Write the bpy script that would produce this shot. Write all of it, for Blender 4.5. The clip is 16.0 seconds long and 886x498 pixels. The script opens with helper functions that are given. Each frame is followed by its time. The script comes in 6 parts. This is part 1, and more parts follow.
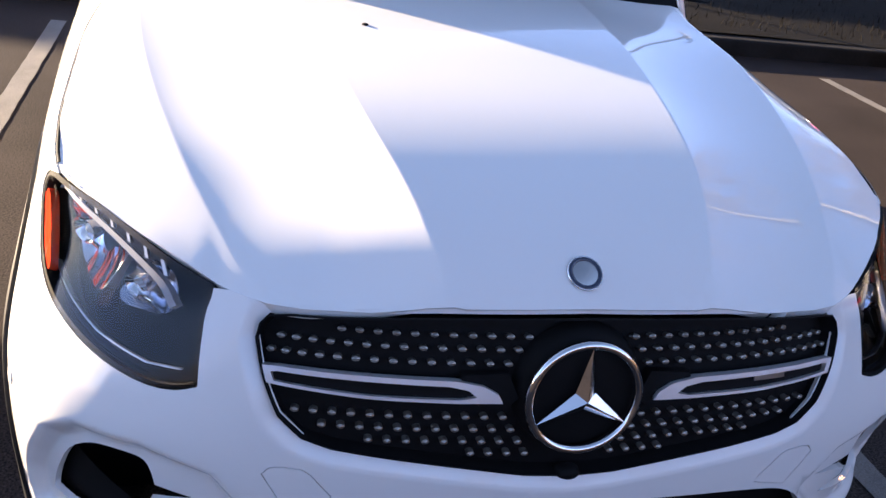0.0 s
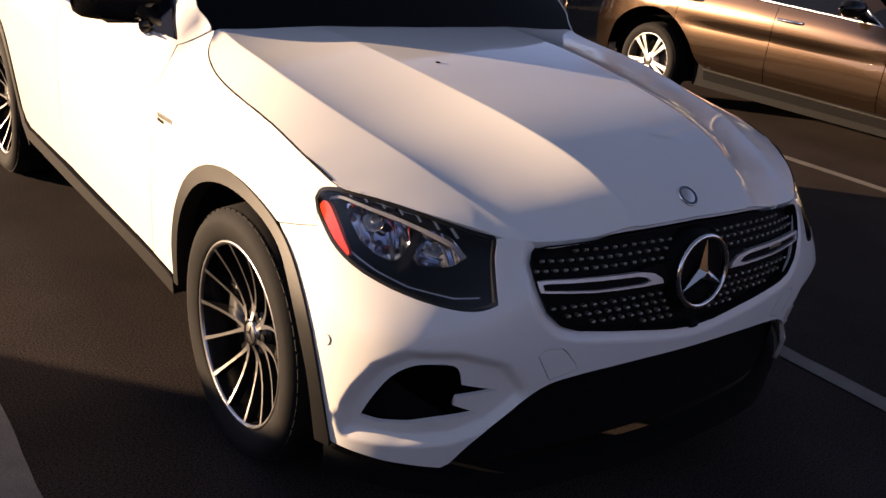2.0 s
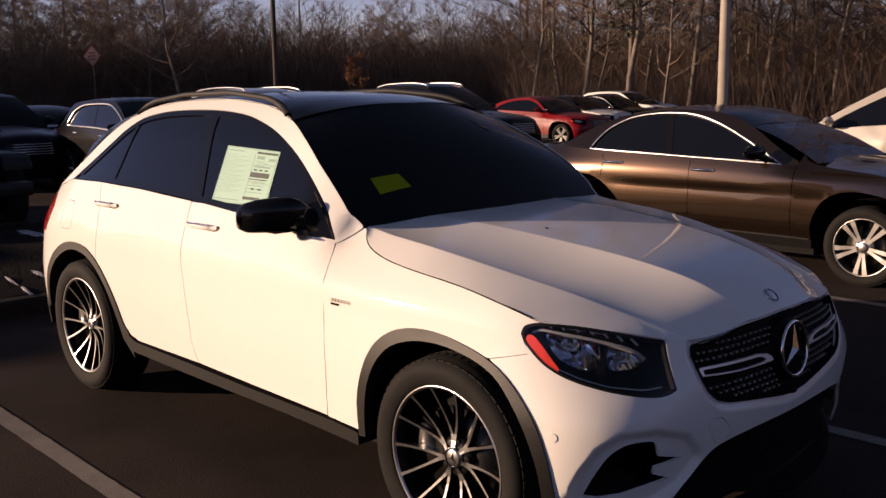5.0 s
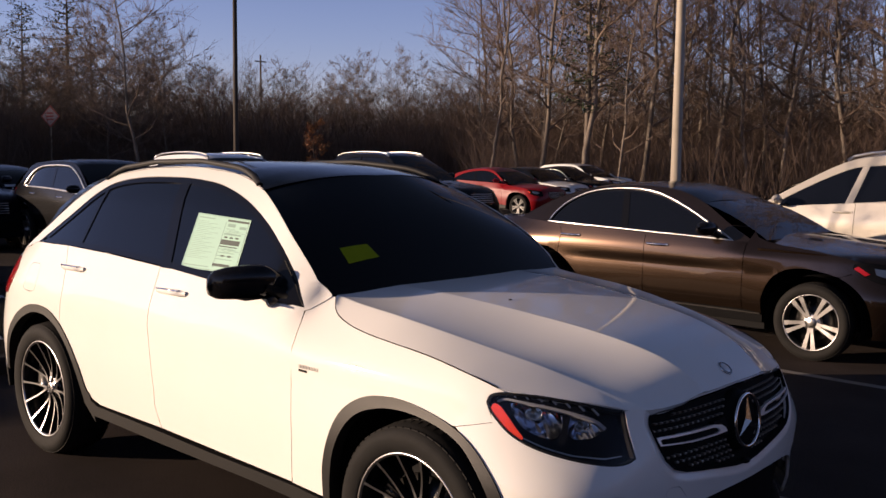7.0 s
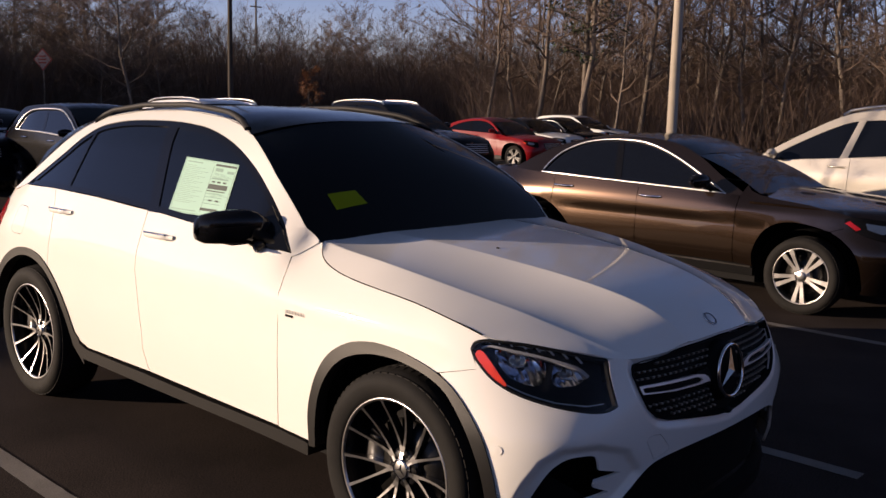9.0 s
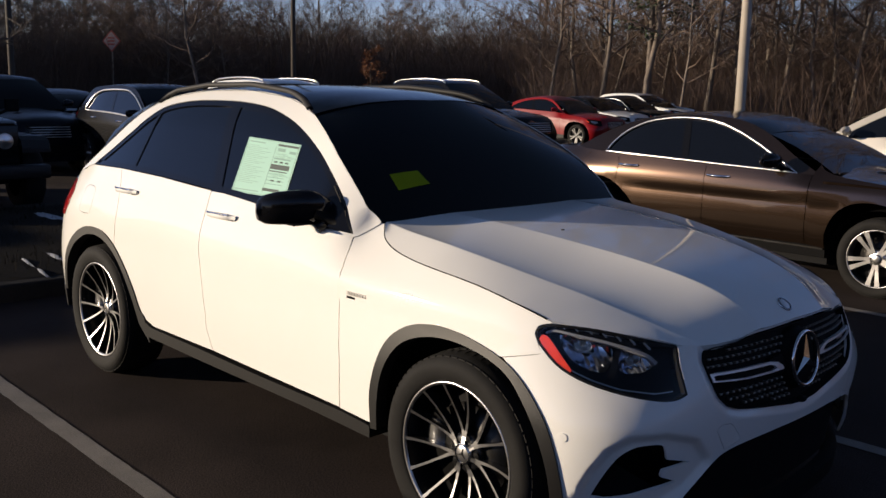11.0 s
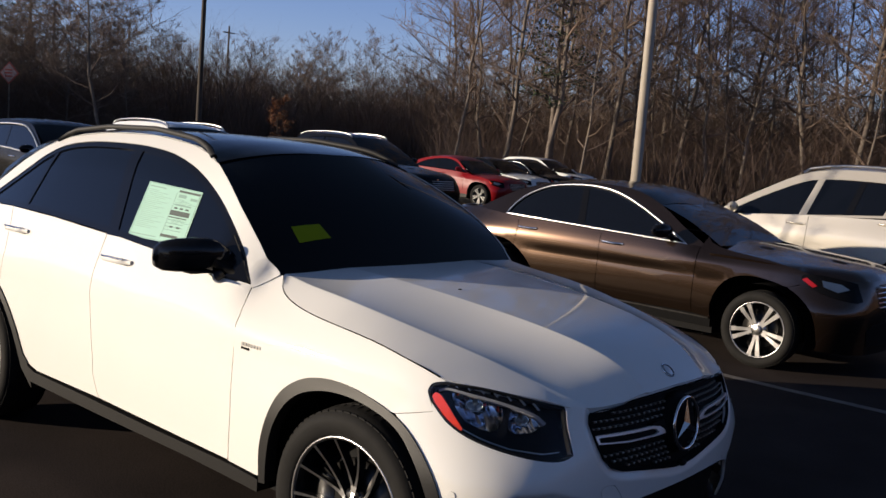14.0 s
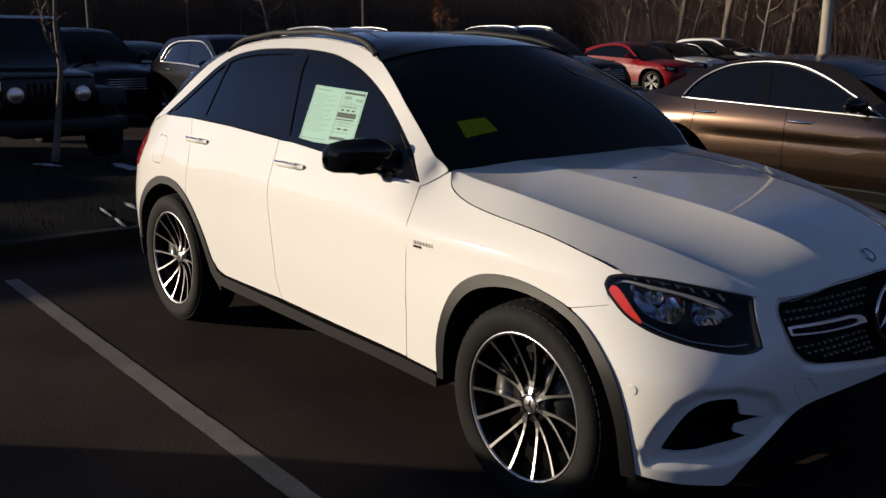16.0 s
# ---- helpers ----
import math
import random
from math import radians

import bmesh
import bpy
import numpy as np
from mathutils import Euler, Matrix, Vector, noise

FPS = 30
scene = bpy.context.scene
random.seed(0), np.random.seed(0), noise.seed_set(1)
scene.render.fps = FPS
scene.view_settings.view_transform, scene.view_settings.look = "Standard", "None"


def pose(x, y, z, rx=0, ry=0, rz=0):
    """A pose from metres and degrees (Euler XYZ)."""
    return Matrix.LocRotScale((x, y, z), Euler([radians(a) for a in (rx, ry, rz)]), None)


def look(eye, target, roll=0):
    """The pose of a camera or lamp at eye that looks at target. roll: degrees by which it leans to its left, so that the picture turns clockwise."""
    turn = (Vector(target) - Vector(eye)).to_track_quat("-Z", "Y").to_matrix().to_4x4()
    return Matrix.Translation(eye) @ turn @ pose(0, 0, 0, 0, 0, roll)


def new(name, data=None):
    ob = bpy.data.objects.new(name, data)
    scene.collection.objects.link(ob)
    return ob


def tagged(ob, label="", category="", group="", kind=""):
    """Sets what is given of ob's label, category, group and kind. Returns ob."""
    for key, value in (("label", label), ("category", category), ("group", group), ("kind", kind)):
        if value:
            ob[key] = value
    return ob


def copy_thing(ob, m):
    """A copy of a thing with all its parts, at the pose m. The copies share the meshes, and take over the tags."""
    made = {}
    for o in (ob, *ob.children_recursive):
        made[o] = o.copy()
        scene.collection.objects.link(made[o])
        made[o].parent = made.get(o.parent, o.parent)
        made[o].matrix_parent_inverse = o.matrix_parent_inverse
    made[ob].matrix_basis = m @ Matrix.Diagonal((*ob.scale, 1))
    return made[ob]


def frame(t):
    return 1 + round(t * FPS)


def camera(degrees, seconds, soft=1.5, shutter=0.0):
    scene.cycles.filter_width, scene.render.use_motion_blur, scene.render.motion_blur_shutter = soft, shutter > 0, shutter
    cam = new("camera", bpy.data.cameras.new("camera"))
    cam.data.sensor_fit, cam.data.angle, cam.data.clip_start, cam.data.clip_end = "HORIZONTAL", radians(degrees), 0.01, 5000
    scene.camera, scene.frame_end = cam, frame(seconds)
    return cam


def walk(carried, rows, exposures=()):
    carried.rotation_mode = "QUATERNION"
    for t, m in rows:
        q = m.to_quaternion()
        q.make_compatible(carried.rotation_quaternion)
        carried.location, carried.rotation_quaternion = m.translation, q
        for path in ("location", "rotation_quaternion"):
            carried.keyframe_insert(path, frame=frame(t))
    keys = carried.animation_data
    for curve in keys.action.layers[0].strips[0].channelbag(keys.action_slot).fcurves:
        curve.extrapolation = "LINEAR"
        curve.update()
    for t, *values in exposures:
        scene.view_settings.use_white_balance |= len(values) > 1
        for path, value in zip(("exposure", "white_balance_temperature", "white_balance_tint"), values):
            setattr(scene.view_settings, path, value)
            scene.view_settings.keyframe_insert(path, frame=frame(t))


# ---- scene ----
cam = camera(50.1, 16.0)
PATH = [
    (0, (1.969, -0.622, 1.558), (0.235, -0.099, 0.711), 8.4),
    (0.5, (2.087, -0.952, 1.58), (0.416, -0.133, 0.847), 10.0),
    (1, (2.182, -1.272, 1.576), (0.551, -0.379, 0.84), 7.1),
    (1.5, (2.178, -1.604, 1.563), (0.618, -0.61, 0.802), 5.9),
    (2, (2.218, -1.938, 1.587), (0.736, -0.798, 0.877), 6.1),
    (2.5, (2.28, -2.254, 1.605), (0.815, -1.037, 0.996), 4.5),
    (3, (2.222, -2.53, 1.593), (0.749, -1.276, 1.086), 5.1),
    (3.2, (2.193, -2.618, 1.595), (0.734, -1.337, 1.114), 3.4),
    (5.3, (2.232, -3.16, 1.63), (0.846, -1.75, 1.332), -1.3),
    (5.5, (2.232, -3.191, 1.631), (0.878, -1.746, 1.346), -1.6),
    (6, (2.267, -3.215, 1.646), (1.016, -1.682, 1.35), -1.2),
    (6.5, (2.274, -3.222, 1.659), (1.05, -1.656, 1.442), 1.5),
    (7, (2.274, -3.216, 1.655), (0.921, -1.755, 1.467), 0.6),
    (7.5, (2.282, -3.217, 1.655), (0.918, -1.769, 1.454), 0.6),
    (8, (2.278, -3.211, 1.651), (0.915, -1.766, 1.414), 0.6),
    (8.5, (2.278, -3.204, 1.651), (0.918, -1.763, 1.38), 1.7),
    (8.7, (2.291, -3.198, 1.645), (0.954, -1.738, 1.361), 1.5),
    (10.8, (2.243, -3.147, 1.636), (0.875, -1.73, 1.293), 1.5),
    (11, (2.238, -3.147, 1.64), (0.817, -1.782, 1.303), 1.1),
    (11.5, (2.252, -3.144, 1.625), (0.762, -1.848, 1.311), -0.3),
    (12, (2.246, -3.151, 1.64), (0.792, -1.819, 1.31), -0.1),
    (12.5, (2.26, -3.149, 1.638), (0.863, -1.753, 1.322), 1.5),
    (13, (2.263, -3.157, 1.646), (0.893, -1.738, 1.315), 2.2),
    (13.5, (2.273, -3.187, 1.658), (0.928, -1.734, 1.378), 3.7),
    (14, (2.273, -3.177, 1.655), (0.988, -1.659, 1.442), 4.5),
    (14.5, (2.251, -3.165, 1.645), (0.882, -1.722, 1.44), 4.0),
    (15, (2.251, -3.128, 1.626), (0.739, -1.848, 1.35), 2.1),
    (15.5, (2.229, -3.104, 1.621), (0.722, -1.851, 1.225), 0.8),
    (16, (2.209, -3.099, 1.625), (0.704, -1.859, 1.183), 0.3),
]
EXPOSURE = [(0, 2.85, 7000, 18), (0.5, 2.33, 7450, 20), (1, 1.90, 7650, 21), (1.5, 1.65, 7950, 23), (2, 1.34, 8450, 26), (2.5, 1.0, 8450, 29), (3, .56, 8200, 34),
            (5.5, .33, 7500, 31), (6.2, .42, 7150, 28), (8.7, .40, 7000, 26), (10.8, .31, 6350, 15), (11.5, .22, 6320, 14), (12, .16, 6300, 14), (13, .22, 6250, 14), (14, .38, 6200, 14), (15, .16, 6250, 13), (16, .06, 6250, 13)]
walk(cam, [(t, look(eye, target, roll)) for t, eye, target, roll in PATH], EXPOSURE)

# ---- world and sun ----
SUN_AZ = math.atan2(-0.74, -0.67)      # where the sun stands, from +x towards +y
SUN_EL = radians(9.5)
world = bpy.data.worlds.new("world")
scene.world = world
world.use_nodes = True
wn, wl = world.node_tree.nodes, world.node_tree.links
sky = wn.new("ShaderNodeTexSky")
sky.sky_type = 'NISHITA'
sky.sun_disc = False
sky.sun_elevation = SUN_EL
sky.sun_rotation = math.pi / 2 - SUN_AZ
sky.air_density, sky.dust_density, sky.ozone_density = 1.0, 0.15, 2.5
tint = wn.new("ShaderNodeMix")
tint.data_type, tint.blend_type = 'RGBA', 'MULTIPLY'
tint.inputs["Factor"].default_value = 1.0
wl.new(sky.outputs[0], tint.inputs[6])
# haze: bluer towards the horizon, nearly neutral overhead
wtc, wsep, wmap, wcol = (wn.new(k) for k in ("ShaderNodeTexCoord", "ShaderNodeSeparateXYZ", "ShaderNodeMapRange", "ShaderNodeMix"))
wcol.data_type = 'RGBA'
wl.new(wtc.outputs["Generated"], wsep.inputs[0])
wl.new(wsep.outputs["Z"], wmap.inputs["Value"])
wmap.inputs["From Max"].default_value = 0.6
wl.new(wmap.outputs[0], wcol.inputs[0])
wcol.inputs[6].default_value = (1.85, 1.78, 2.60, 1)
wcol.inputs[7].default_value = (1.12, 0.94, 0.95, 1)
wl.new(wcol.outputs[2], tint.inputs[7])
wl.new(tint.outputs[2], wn["Background"].inputs[0])
wn["Background"].inputs[1].default_value = 0.058
sun = new("sun", bpy.data.lights.new("sun", 'SUN'))
sun.data.energy, sun.data.angle, sun.data.color = 5.0, radians(0.53), (1.0, 0.84, 0.605)
sun.matrix_world = look((0, 0, 30), (-math.cos(SUN_AZ) * 30 * math.cos(SUN_EL), -math.sin(SUN_AZ) * 30 * math.cos(SUN_EL), 30 - 30 * math.sin(SUN_EL)))

# ---- tools ----
def mat(name, color, rough=0.5, metal=0.0, coat=0.0, noise_scale=0.0, noise_amt=0.0, fine=0.0, bump=0.0, bump_scale=200.0, trans=0.0, emit=0.0, island=0.0, objrand=0.0, spec=0.5):
    """A principled material with variation at two scales and fine relief."""
    m = bpy.data.materials.new(name)
    m.use_nodes = True
    n, l = m.node_tree.nodes, m.node_tree.links
    b = n["Principled BSDF"]
    b.inputs["Base Color"].default_value = (*color, 1)
    b.inputs["Roughness"].default_value = rough
    b.inputs["Metallic"].default_value = metal
    b.inputs["Coat Weight"].default_value = coat
    b.inputs["Coat Roughness"].default_value = 0.03
    b.inputs["Specular IOR Level"].default_value = spec
    b.inputs["Transmission Weight"].default_value = trans
    if emit:
        b.inputs["Emission Color"].default_value = (*color, 1)
        b.inputs["Emission Strength"].default_value = emit
    tc = n.new("ShaderNodeTexCoord")
    if noise_amt or fine or island or objrand:
        value = None

        def add(sock, amount):
            nonlocal value
            mr = n.new("ShaderNodeMapRange")
            mr.inputs["From Min"].default_value, mr.inputs["From Max"].default_value = (0.25, 0.75) if amount[1] else (0.0, 1.0)
            mr.inputs["To Min"].default_value, mr.inputs["To Max"].default_value = 1 - amount[0], 1 + amount[0]
            l.new(sock, mr.inputs["Value"])
            if value is None:
                value = mr.outputs[0]
            else:
                mu = n.new("ShaderNodeMath")
                mu.operation = 'MULTIPLY'
                l.new(value, mu.inputs[0])
                l.new(mr.outputs[0], mu.inputs[1])
                value = mu.outputs[0]
        if noise_amt:
            t = n.new("ShaderNodeTexNoise")
            t.inputs["Scale"].default_value, t.inputs["Detail"].default_value = noise_scale, 5
            l.new(tc.outputs["Object"], t.inputs["Vector"])
            add(t.outputs["Fac"], (noise_amt, True))
        if fine:
            t = n.new("ShaderNodeTexNoise")
            t.inputs["Scale"].default_value, t.inputs["Detail"].default_value = bump_scale, 3
            l.new(tc.outputs["Object"], t.inputs["Vector"])
            add(t.outputs["Fac"], (fine, True))
        if island:
            g = n.new("ShaderNodeNewGeometry")
            add(g.outputs["Random Per Island"], (island, False))
        if objrand:
            g = n.new("ShaderNodeObjectInfo")
            add(g.outputs["Random"], (objrand, False))
        mix = n.new("ShaderNodeVectorMath")
        mix.operation = 'SCALE'
        mix.inputs[0].default_value = color
        l.new(value, mix.inputs["Scale"])
        l.new(mix.outputs[0], b.inputs["Base Color"])
    if bump:
        t = n.new("ShaderNodeTexNoise")
        t.inputs["Scale"].default_value, t.inputs["Detail"].default_value = bump_scale, 4
        l.new(tc.outputs["Object"], t.inputs["Vector"])
        bp = n.new("ShaderNodeBump")
        bp.inputs["Strength"].default_value, bp.inputs["Distance"].default_value = bump, 0.01
        l.new(t.outputs["Fac"], bp.inputs["Height"])
        l.new(bp.outputs[0], b.inputs["Normal"])
    return m


def mesh_of(name, verts, faces, material, smooth=True):
    me = bpy.data.meshes.new(name)
    me.from_pydata([tuple(map(float, v)) for v in verts], [], [tuple(f) for f in faces])
    me.materials.append(material)
    if smooth:
        me.shade_smooth()
    me.update()
    return me


def piece(name, verts, faces, material, parent=None, label="", smooth=True):
    """One mesh object, under a thing where one is given."""
    ob = new(name, mesh_of(name, verts, faces, material, smooth))
    ob.parent = parent
    if label:
        tagged(ob, label)
    return ob


def part(name, bm, material, parent=None, label="", smooth=False, angle=0.6):
    me = bpy.data.meshes.new(name)
    bmesh.ops.recalc_face_normals(bm, faces=bm.faces)
    if smooth:
        for f in bm.faces:
            f.smooth = True
        for e in bm.edges:
            if len(e.link_faces) == 2 and e.calc_face_angle(0) > angle:
                e.smooth = False
    bm.to_mesh(me)
    bm.free()
    me.materials.append(material)
    ob = new(name, me)
    ob.parent = parent
    if label:
        tagged(ob, label)
    return ob


def thing(name, label, category, m=None, group="", kind=""):
    ob = new(name)
    ob.empty_display_size = 0.1
    if m is not None:
        ob.matrix_basis = m
    return tagged(ob, label, category, group, kind)


def box(bm, x0, x1, y0, y1, z0, z1, bevel=0.0, m=None):
    r = bmesh.ops.create_cube(bm, size=1.0)
    vs = r["verts"]
    for v in vs:
        v.co = Vector((x0 + (v.co.x + .5) * (x1 - x0), y0 + (v.co.y + .5) * (y1 - y0), z0 + (v.co.z + .5) * (z1 - z0)))
    if bevel:
        es = list({e for v in vs for e in v.link_edges})
        r = bmesh.ops.bevel(bm, geom=es, offset=bevel, segments=2, profile=0.5, affect='EDGES')
        vs = r["verts"]
    if m is not None:
        bmesh.ops.transform(bm, matrix=m, verts=list({v for v in vs}))
    return vs


def tube(pts, radii, sides=8, closed=False, caps=True, base=0, flat=1.0):
    """Verts and faces of a tube along points; flat squashes it in the second axis."""
    pts = [Vector(p) for p in pts]
    if not hasattr(radii, "__len__"):
        radii = [radii] * len(pts)
    verts, faces, n = [], [], len(pts)
    up = Vector((0, 0, 1))
    prev = None
    for i, p in enumerate(pts):
        a = pts[(i - 1) % n] if (closed or i) else p
        b = pts[(i + 1) % n] if (closed or i < n - 1) else p
        d = (b - a).normalized()
        if prev is None:
            s = d.cross(up)
            if s.length < 1e-3:
                s = d.cross(Vector((0, 1, 0)))
            s.normalize()
        else:
            s = (prev - d * prev.dot(d)).normalized()
        prev = s
        t = d.cross(s)
        for k in range(sides):
            c, sn = math.cos(2 * math.pi * k / sides), math.sin(2 * math.pi * k / sides)
            verts.append(p + s * (c * radii[i]) + t * (sn * radii[i] * flat))
    rows = n if closed else n - 1
    for i in range(rows):
        j = (i + 1) % n
        for k in range(sides):
            q = (k + 1) % sides
            faces.append((base + i * sides + k, base + j * sides + k, base + j * sides + q, base + i * sides + q))
    if caps and not closed:
        faces.append(tuple(base + k for k in range(sides - 1, -1, -1)))
        faces.append(tuple(base + (n - 1) * sides + k for k in range(sides)))
    return verts, faces


def tubes(list_of):
    V, F = [], []
    for args, kw in list_of:
        v, f = tube(*args, base=len(V), **kw)
        V += v
        F += f
    return V, F


def lathe(profile, n=48, axis=1, m=None):
    """A surface of revolution round the y axis; profile: (r, y) pairs."""
    V, F = [], []
    k = len(profile)
    for i in range(n):
        a = 2 * math.pi * i / n
        for r, y in profile:
            V.append((r * math.cos(a), y, r * math.sin(a)))
    for i in range(n):
        j = (i + 1) % n
        for q in range(k - 1):
            F.append((i * k + q, i * k + q + 1, j * k + q + 1, j * k + q))
    if m is not None:
        V = [m @ Vector(v) for v in V]
    return V, F


def spline(points, n, closed=False):
    """Catmull-Rom through points (any dimension), n samples a span."""
    P = [np.array(p, float) for p in points]
    out = []
    N = len(P)
    spans = N if closed else N - 1
    for i in range(spans):
        if closed:
            p0, p1, p2, p3 = P[(i - 1) % N], P[i], P[(i + 1) % N], P[(i + 2) % N]
        else:
            p1, p2 = P[i], P[i + 1]
            p0 = P[i - 1] if i else 2 * p1 - p2
            p3 = P[i + 2] if i + 2 < N else 2 * p2 - p1
        for k in range(n):
            t = k / n
            out.append(0.5 * (2 * p1 + (p2 - p0) * t + (2 * p0 - 5 * p1 + 4 * p2 - p3) * t * t + (3 * p1 - p0 - 3 * p2 + p3) * t ** 3))
    if not closed:
        out.append(P[-1])
    return out


def curve1(xs, ys):
    """A smooth function through (x, y) pairs, x rising (monotone Hermite)."""
    xs, ys = np.array(xs, float), np.array(ys, float)
    d = np.diff(ys) / np.diff(xs)
    m = np.zeros(len(xs))
    m[0], m[-1] = d[0], d[-1]
    for i in range(1, len(xs) - 1):
        m[i] = 0 if d[i - 1] * d[i] <= 0 else 2 * d[i - 1] * d[i] / (d[i - 1] + d[i])

    def f(x):
        x = min(max(x, xs[0]), xs[-1])
        i = min(int(np.searchsorted(xs, x, side="right")) - 1, len(xs) - 2)
        h = xs[i + 1] - xs[i]
        t = (x - xs[i]) / h
        return float((2 * t ** 3 - 3 * t * t + 1) * ys[i] + (t ** 3 - 2 * t * t + t) * h * m[i] + (-2 * t ** 3 + 3 * t * t) * ys[i + 1] + (t ** 3 - t * t) * h * m[i + 1])
    return f


def inside(p, poly):
    x, y = p
    c = False
    j = len(poly) - 1
    for i in range(len(poly)):
        xi, yi = poly[i][0], poly[i][1]
        xj, yj = poly[j][0], poly[j][1]
        if (yi > y) != (yj > y) and x < (xj - xi) * (y - yi) / (yj - yi) + xi:
            c = not c
        j = i
    return c


def refine(poly, step):
    out = []
    for i in range(len(poly)):
        a, b = np.array(poly[i][:2], float), np.array(poly[(i + 1) % len(poly)][:2], float)
        n = max(1, int(np.ceil(np.linalg.norm(b - a) / step)))
        out += [tuple(a + (b - a) * k / n) for k in range(n)]
    return out


from mathutils.geometry import delaunay_2d_cdt


def panel(name, surf, outer, holes=(), material=None, parent=None, step=0.03, flange=0.012, label="", lift=0.0, flip=False, lines=(), joined=False):
    """A sheet-metal panel: the part of the surface surf(a, b) inside an outline and outside its holes, with a flange turned inwards.
    The outline is given in the surface's own two coordinates."""
    loops = [refine(outer, step)] + [refine(h, step) for h in holes]
    pts, edges = [], []
    for lp in loops:
        o = len(pts)
        pts += [Vector(p) for p in lp]
        edges += [(o + i, o + (i + 1) % len(lp)) for i in range(len(lp))]
    xs, ys = [p[0] for p in loops[0]], [p[1] for p in loops[0]]
    gx = np.arange(min(xs) + step / 2, max(xs), step)
    gy = np.arange(min(ys) + step / 2, max(ys), step)
    border = np.array([p for lp in loops for p in lp])
    for i, x in enumerate(gx):
        for y in gy:
            q = (x + (0.5 * step if int((y - gy[0]) / step + .5) % 2 else 0), y)
            if inside(q, loops[0]) and not any(inside(q, h) for h in loops[1:]) and np.min(np.sum((border - q) ** 2, 1)) > (0.55 * step) ** 2:
                pts.append(Vector(q))
    extra, joins = [], []
    for ln in lines:
        last = -2
        for k, q in enumerate(ln):
            if inside(q, loops[0]) and not any(inside(q, h) for h in loops[1:]) and np.min(np.sum((border - q) ** 2, 1)) > (0.2 * step) ** 2:
                if joined and last == k - 1:
                    joins.append((len(extra) - 1, len(extra)))
                extra.append(q)
                last = k
    if extra:
        ex = np.array(extra)
        pts = pts[:len(border)] + [p for p in pts[len(border):] if np.min(np.sum((ex - (p.x, p.y)) ** 2, 1)) > (0.3 * step) ** 2] + [Vector(q) for q in extra]
        o = len(pts) - len(extra)
        edges += [(o + a, o + b) for a, b in joins]
    v2, e2, f2, *_ = delaunay_2d_cdt(pts, edges, [], 0, 1e-6)
    F = []
    for f in f2:
        c = sum((v2[i] for i in f), Vector((0, 0))) / len(f)
        if inside(c, loops[0]) and not any(inside(c, h) for h in loops[1:]):
            F.append(tuple(f))
    E = 0.004
    V, N = [], []
    for v in v2:
        p = np.array(surf(v.x, v.y))
        da = np.array(surf(v.x + E, v.y)) - np.array(surf(v.x - E, v.y))
        db = np.array(surf(v.x, v.y + E)) - np.array(surf(v.x, v.y - E))
        nn = np.cross(da, db)
        nn /= np.linalg.norm(nn) + 1e-12
        if flip:
            nn = -nn
        V.append(p + nn * lift)
        N.append(nn)
    if flip:
        F = [f[::-1] for f in F]
    side_n = {}
    count = {}
    for f in F:
        for i in range(len(f)):
            a, b = f[i], f[(i + 1) % len(f)]
            count.setdefault((min(a, b), max(a, b)), []).append((a, b))
    if flange:
        dup = {}

        def rim(i, depth):
            if (i, depth) not in dup:
                dup[(i, depth)] = len(V)
                V.append(V[i] - N[i] * depth)
            return dup[(i, depth)]
        for k, uses in count.items():
            if len(uses) == 1:
                a, b = uses[0]
                ids = (rim(b, 1e-5), rim(a, 1e-5), rim(a, flange), rim(b, flange))
                F.append(ids)
                out = np.cross(V[b] - V[a], N[a])
                out /= np.linalg.norm(out) + 1e-12
                for i in ids:
                    side_n[i] = side_n.get(i, 0) + out
    ob = piece(name, V, F, material, parent, label)
    normals = list(N) + [None] * (len(V) - len(N))
    for i, v in side_n.items():
        normals[i] = v / (np.linalg.norm(v) + 1e-12)
    ob.data.normals_split_custom_set_from_vertices([tuple(map(float, v)) for v in normals])
    return ob


def ring(outline, width):
    """The outline moved inwards by width (in its own plane)."""
    P = [np.array(p[:2], float) for p in outline]
    n = len(P)
    area = sum(P[i][0] * P[(i + 1) % n][1] - P[(i + 1) % n][0] * P[i][1] for i in range(n))
    s = 1 if area > 0 else -1
    out = []
    for i in range(n):
        d = P[(i + 1) % n] - P[i - 1]
        d /= np.linalg.norm(d) + 1e-9
        out.append(tuple(P[i] + s * width * np.array([-d[1], d[0]])))
    return out

# ---- materials ----
M_PAINT = mat("white_paint", (0.80, 0.785, 0.745), 0.55, coat=1.0, noise_scale=2.5, noise_amt=0.015, spec=0.08)
M_BLACKPAINT = mat("gloss_black", (0.006, 0.006, 0.007), 0.08, spec=0.35)
M_PLASTIC = mat("grey_cladding", (0.0065, 0.0060, 0.0060), 0.5, noise_scale=6, noise_amt=0.12, bump=0.05, bump_scale=500, spec=0.35)
M_BLACK = mat("matt_black", (0.005, 0.005, 0.0055), 0.7, noise_scale=8, noise_amt=0.2, spec=0.12)
M_CHROME = mat("chrome", (0.82, 0.82, 0.82), 0.06, metal=1.0)
M_SATIN = mat("satin_silver", (0.62, 0.61, 0.60), 0.28, metal=1.0, noise_scale=20, noise_amt=0.06)
M_DULLALLOY = mat("dull_alloy", (0.10, 0.10, 0.10), 0.45, metal=0.7, noise_scale=40, noise_amt=0.1)
M_ALLOY = mat("machined_alloy", (0.58, 0.57, 0.57), 0.32, metal=1.0, noise_scale=40, noise_amt=0.06)
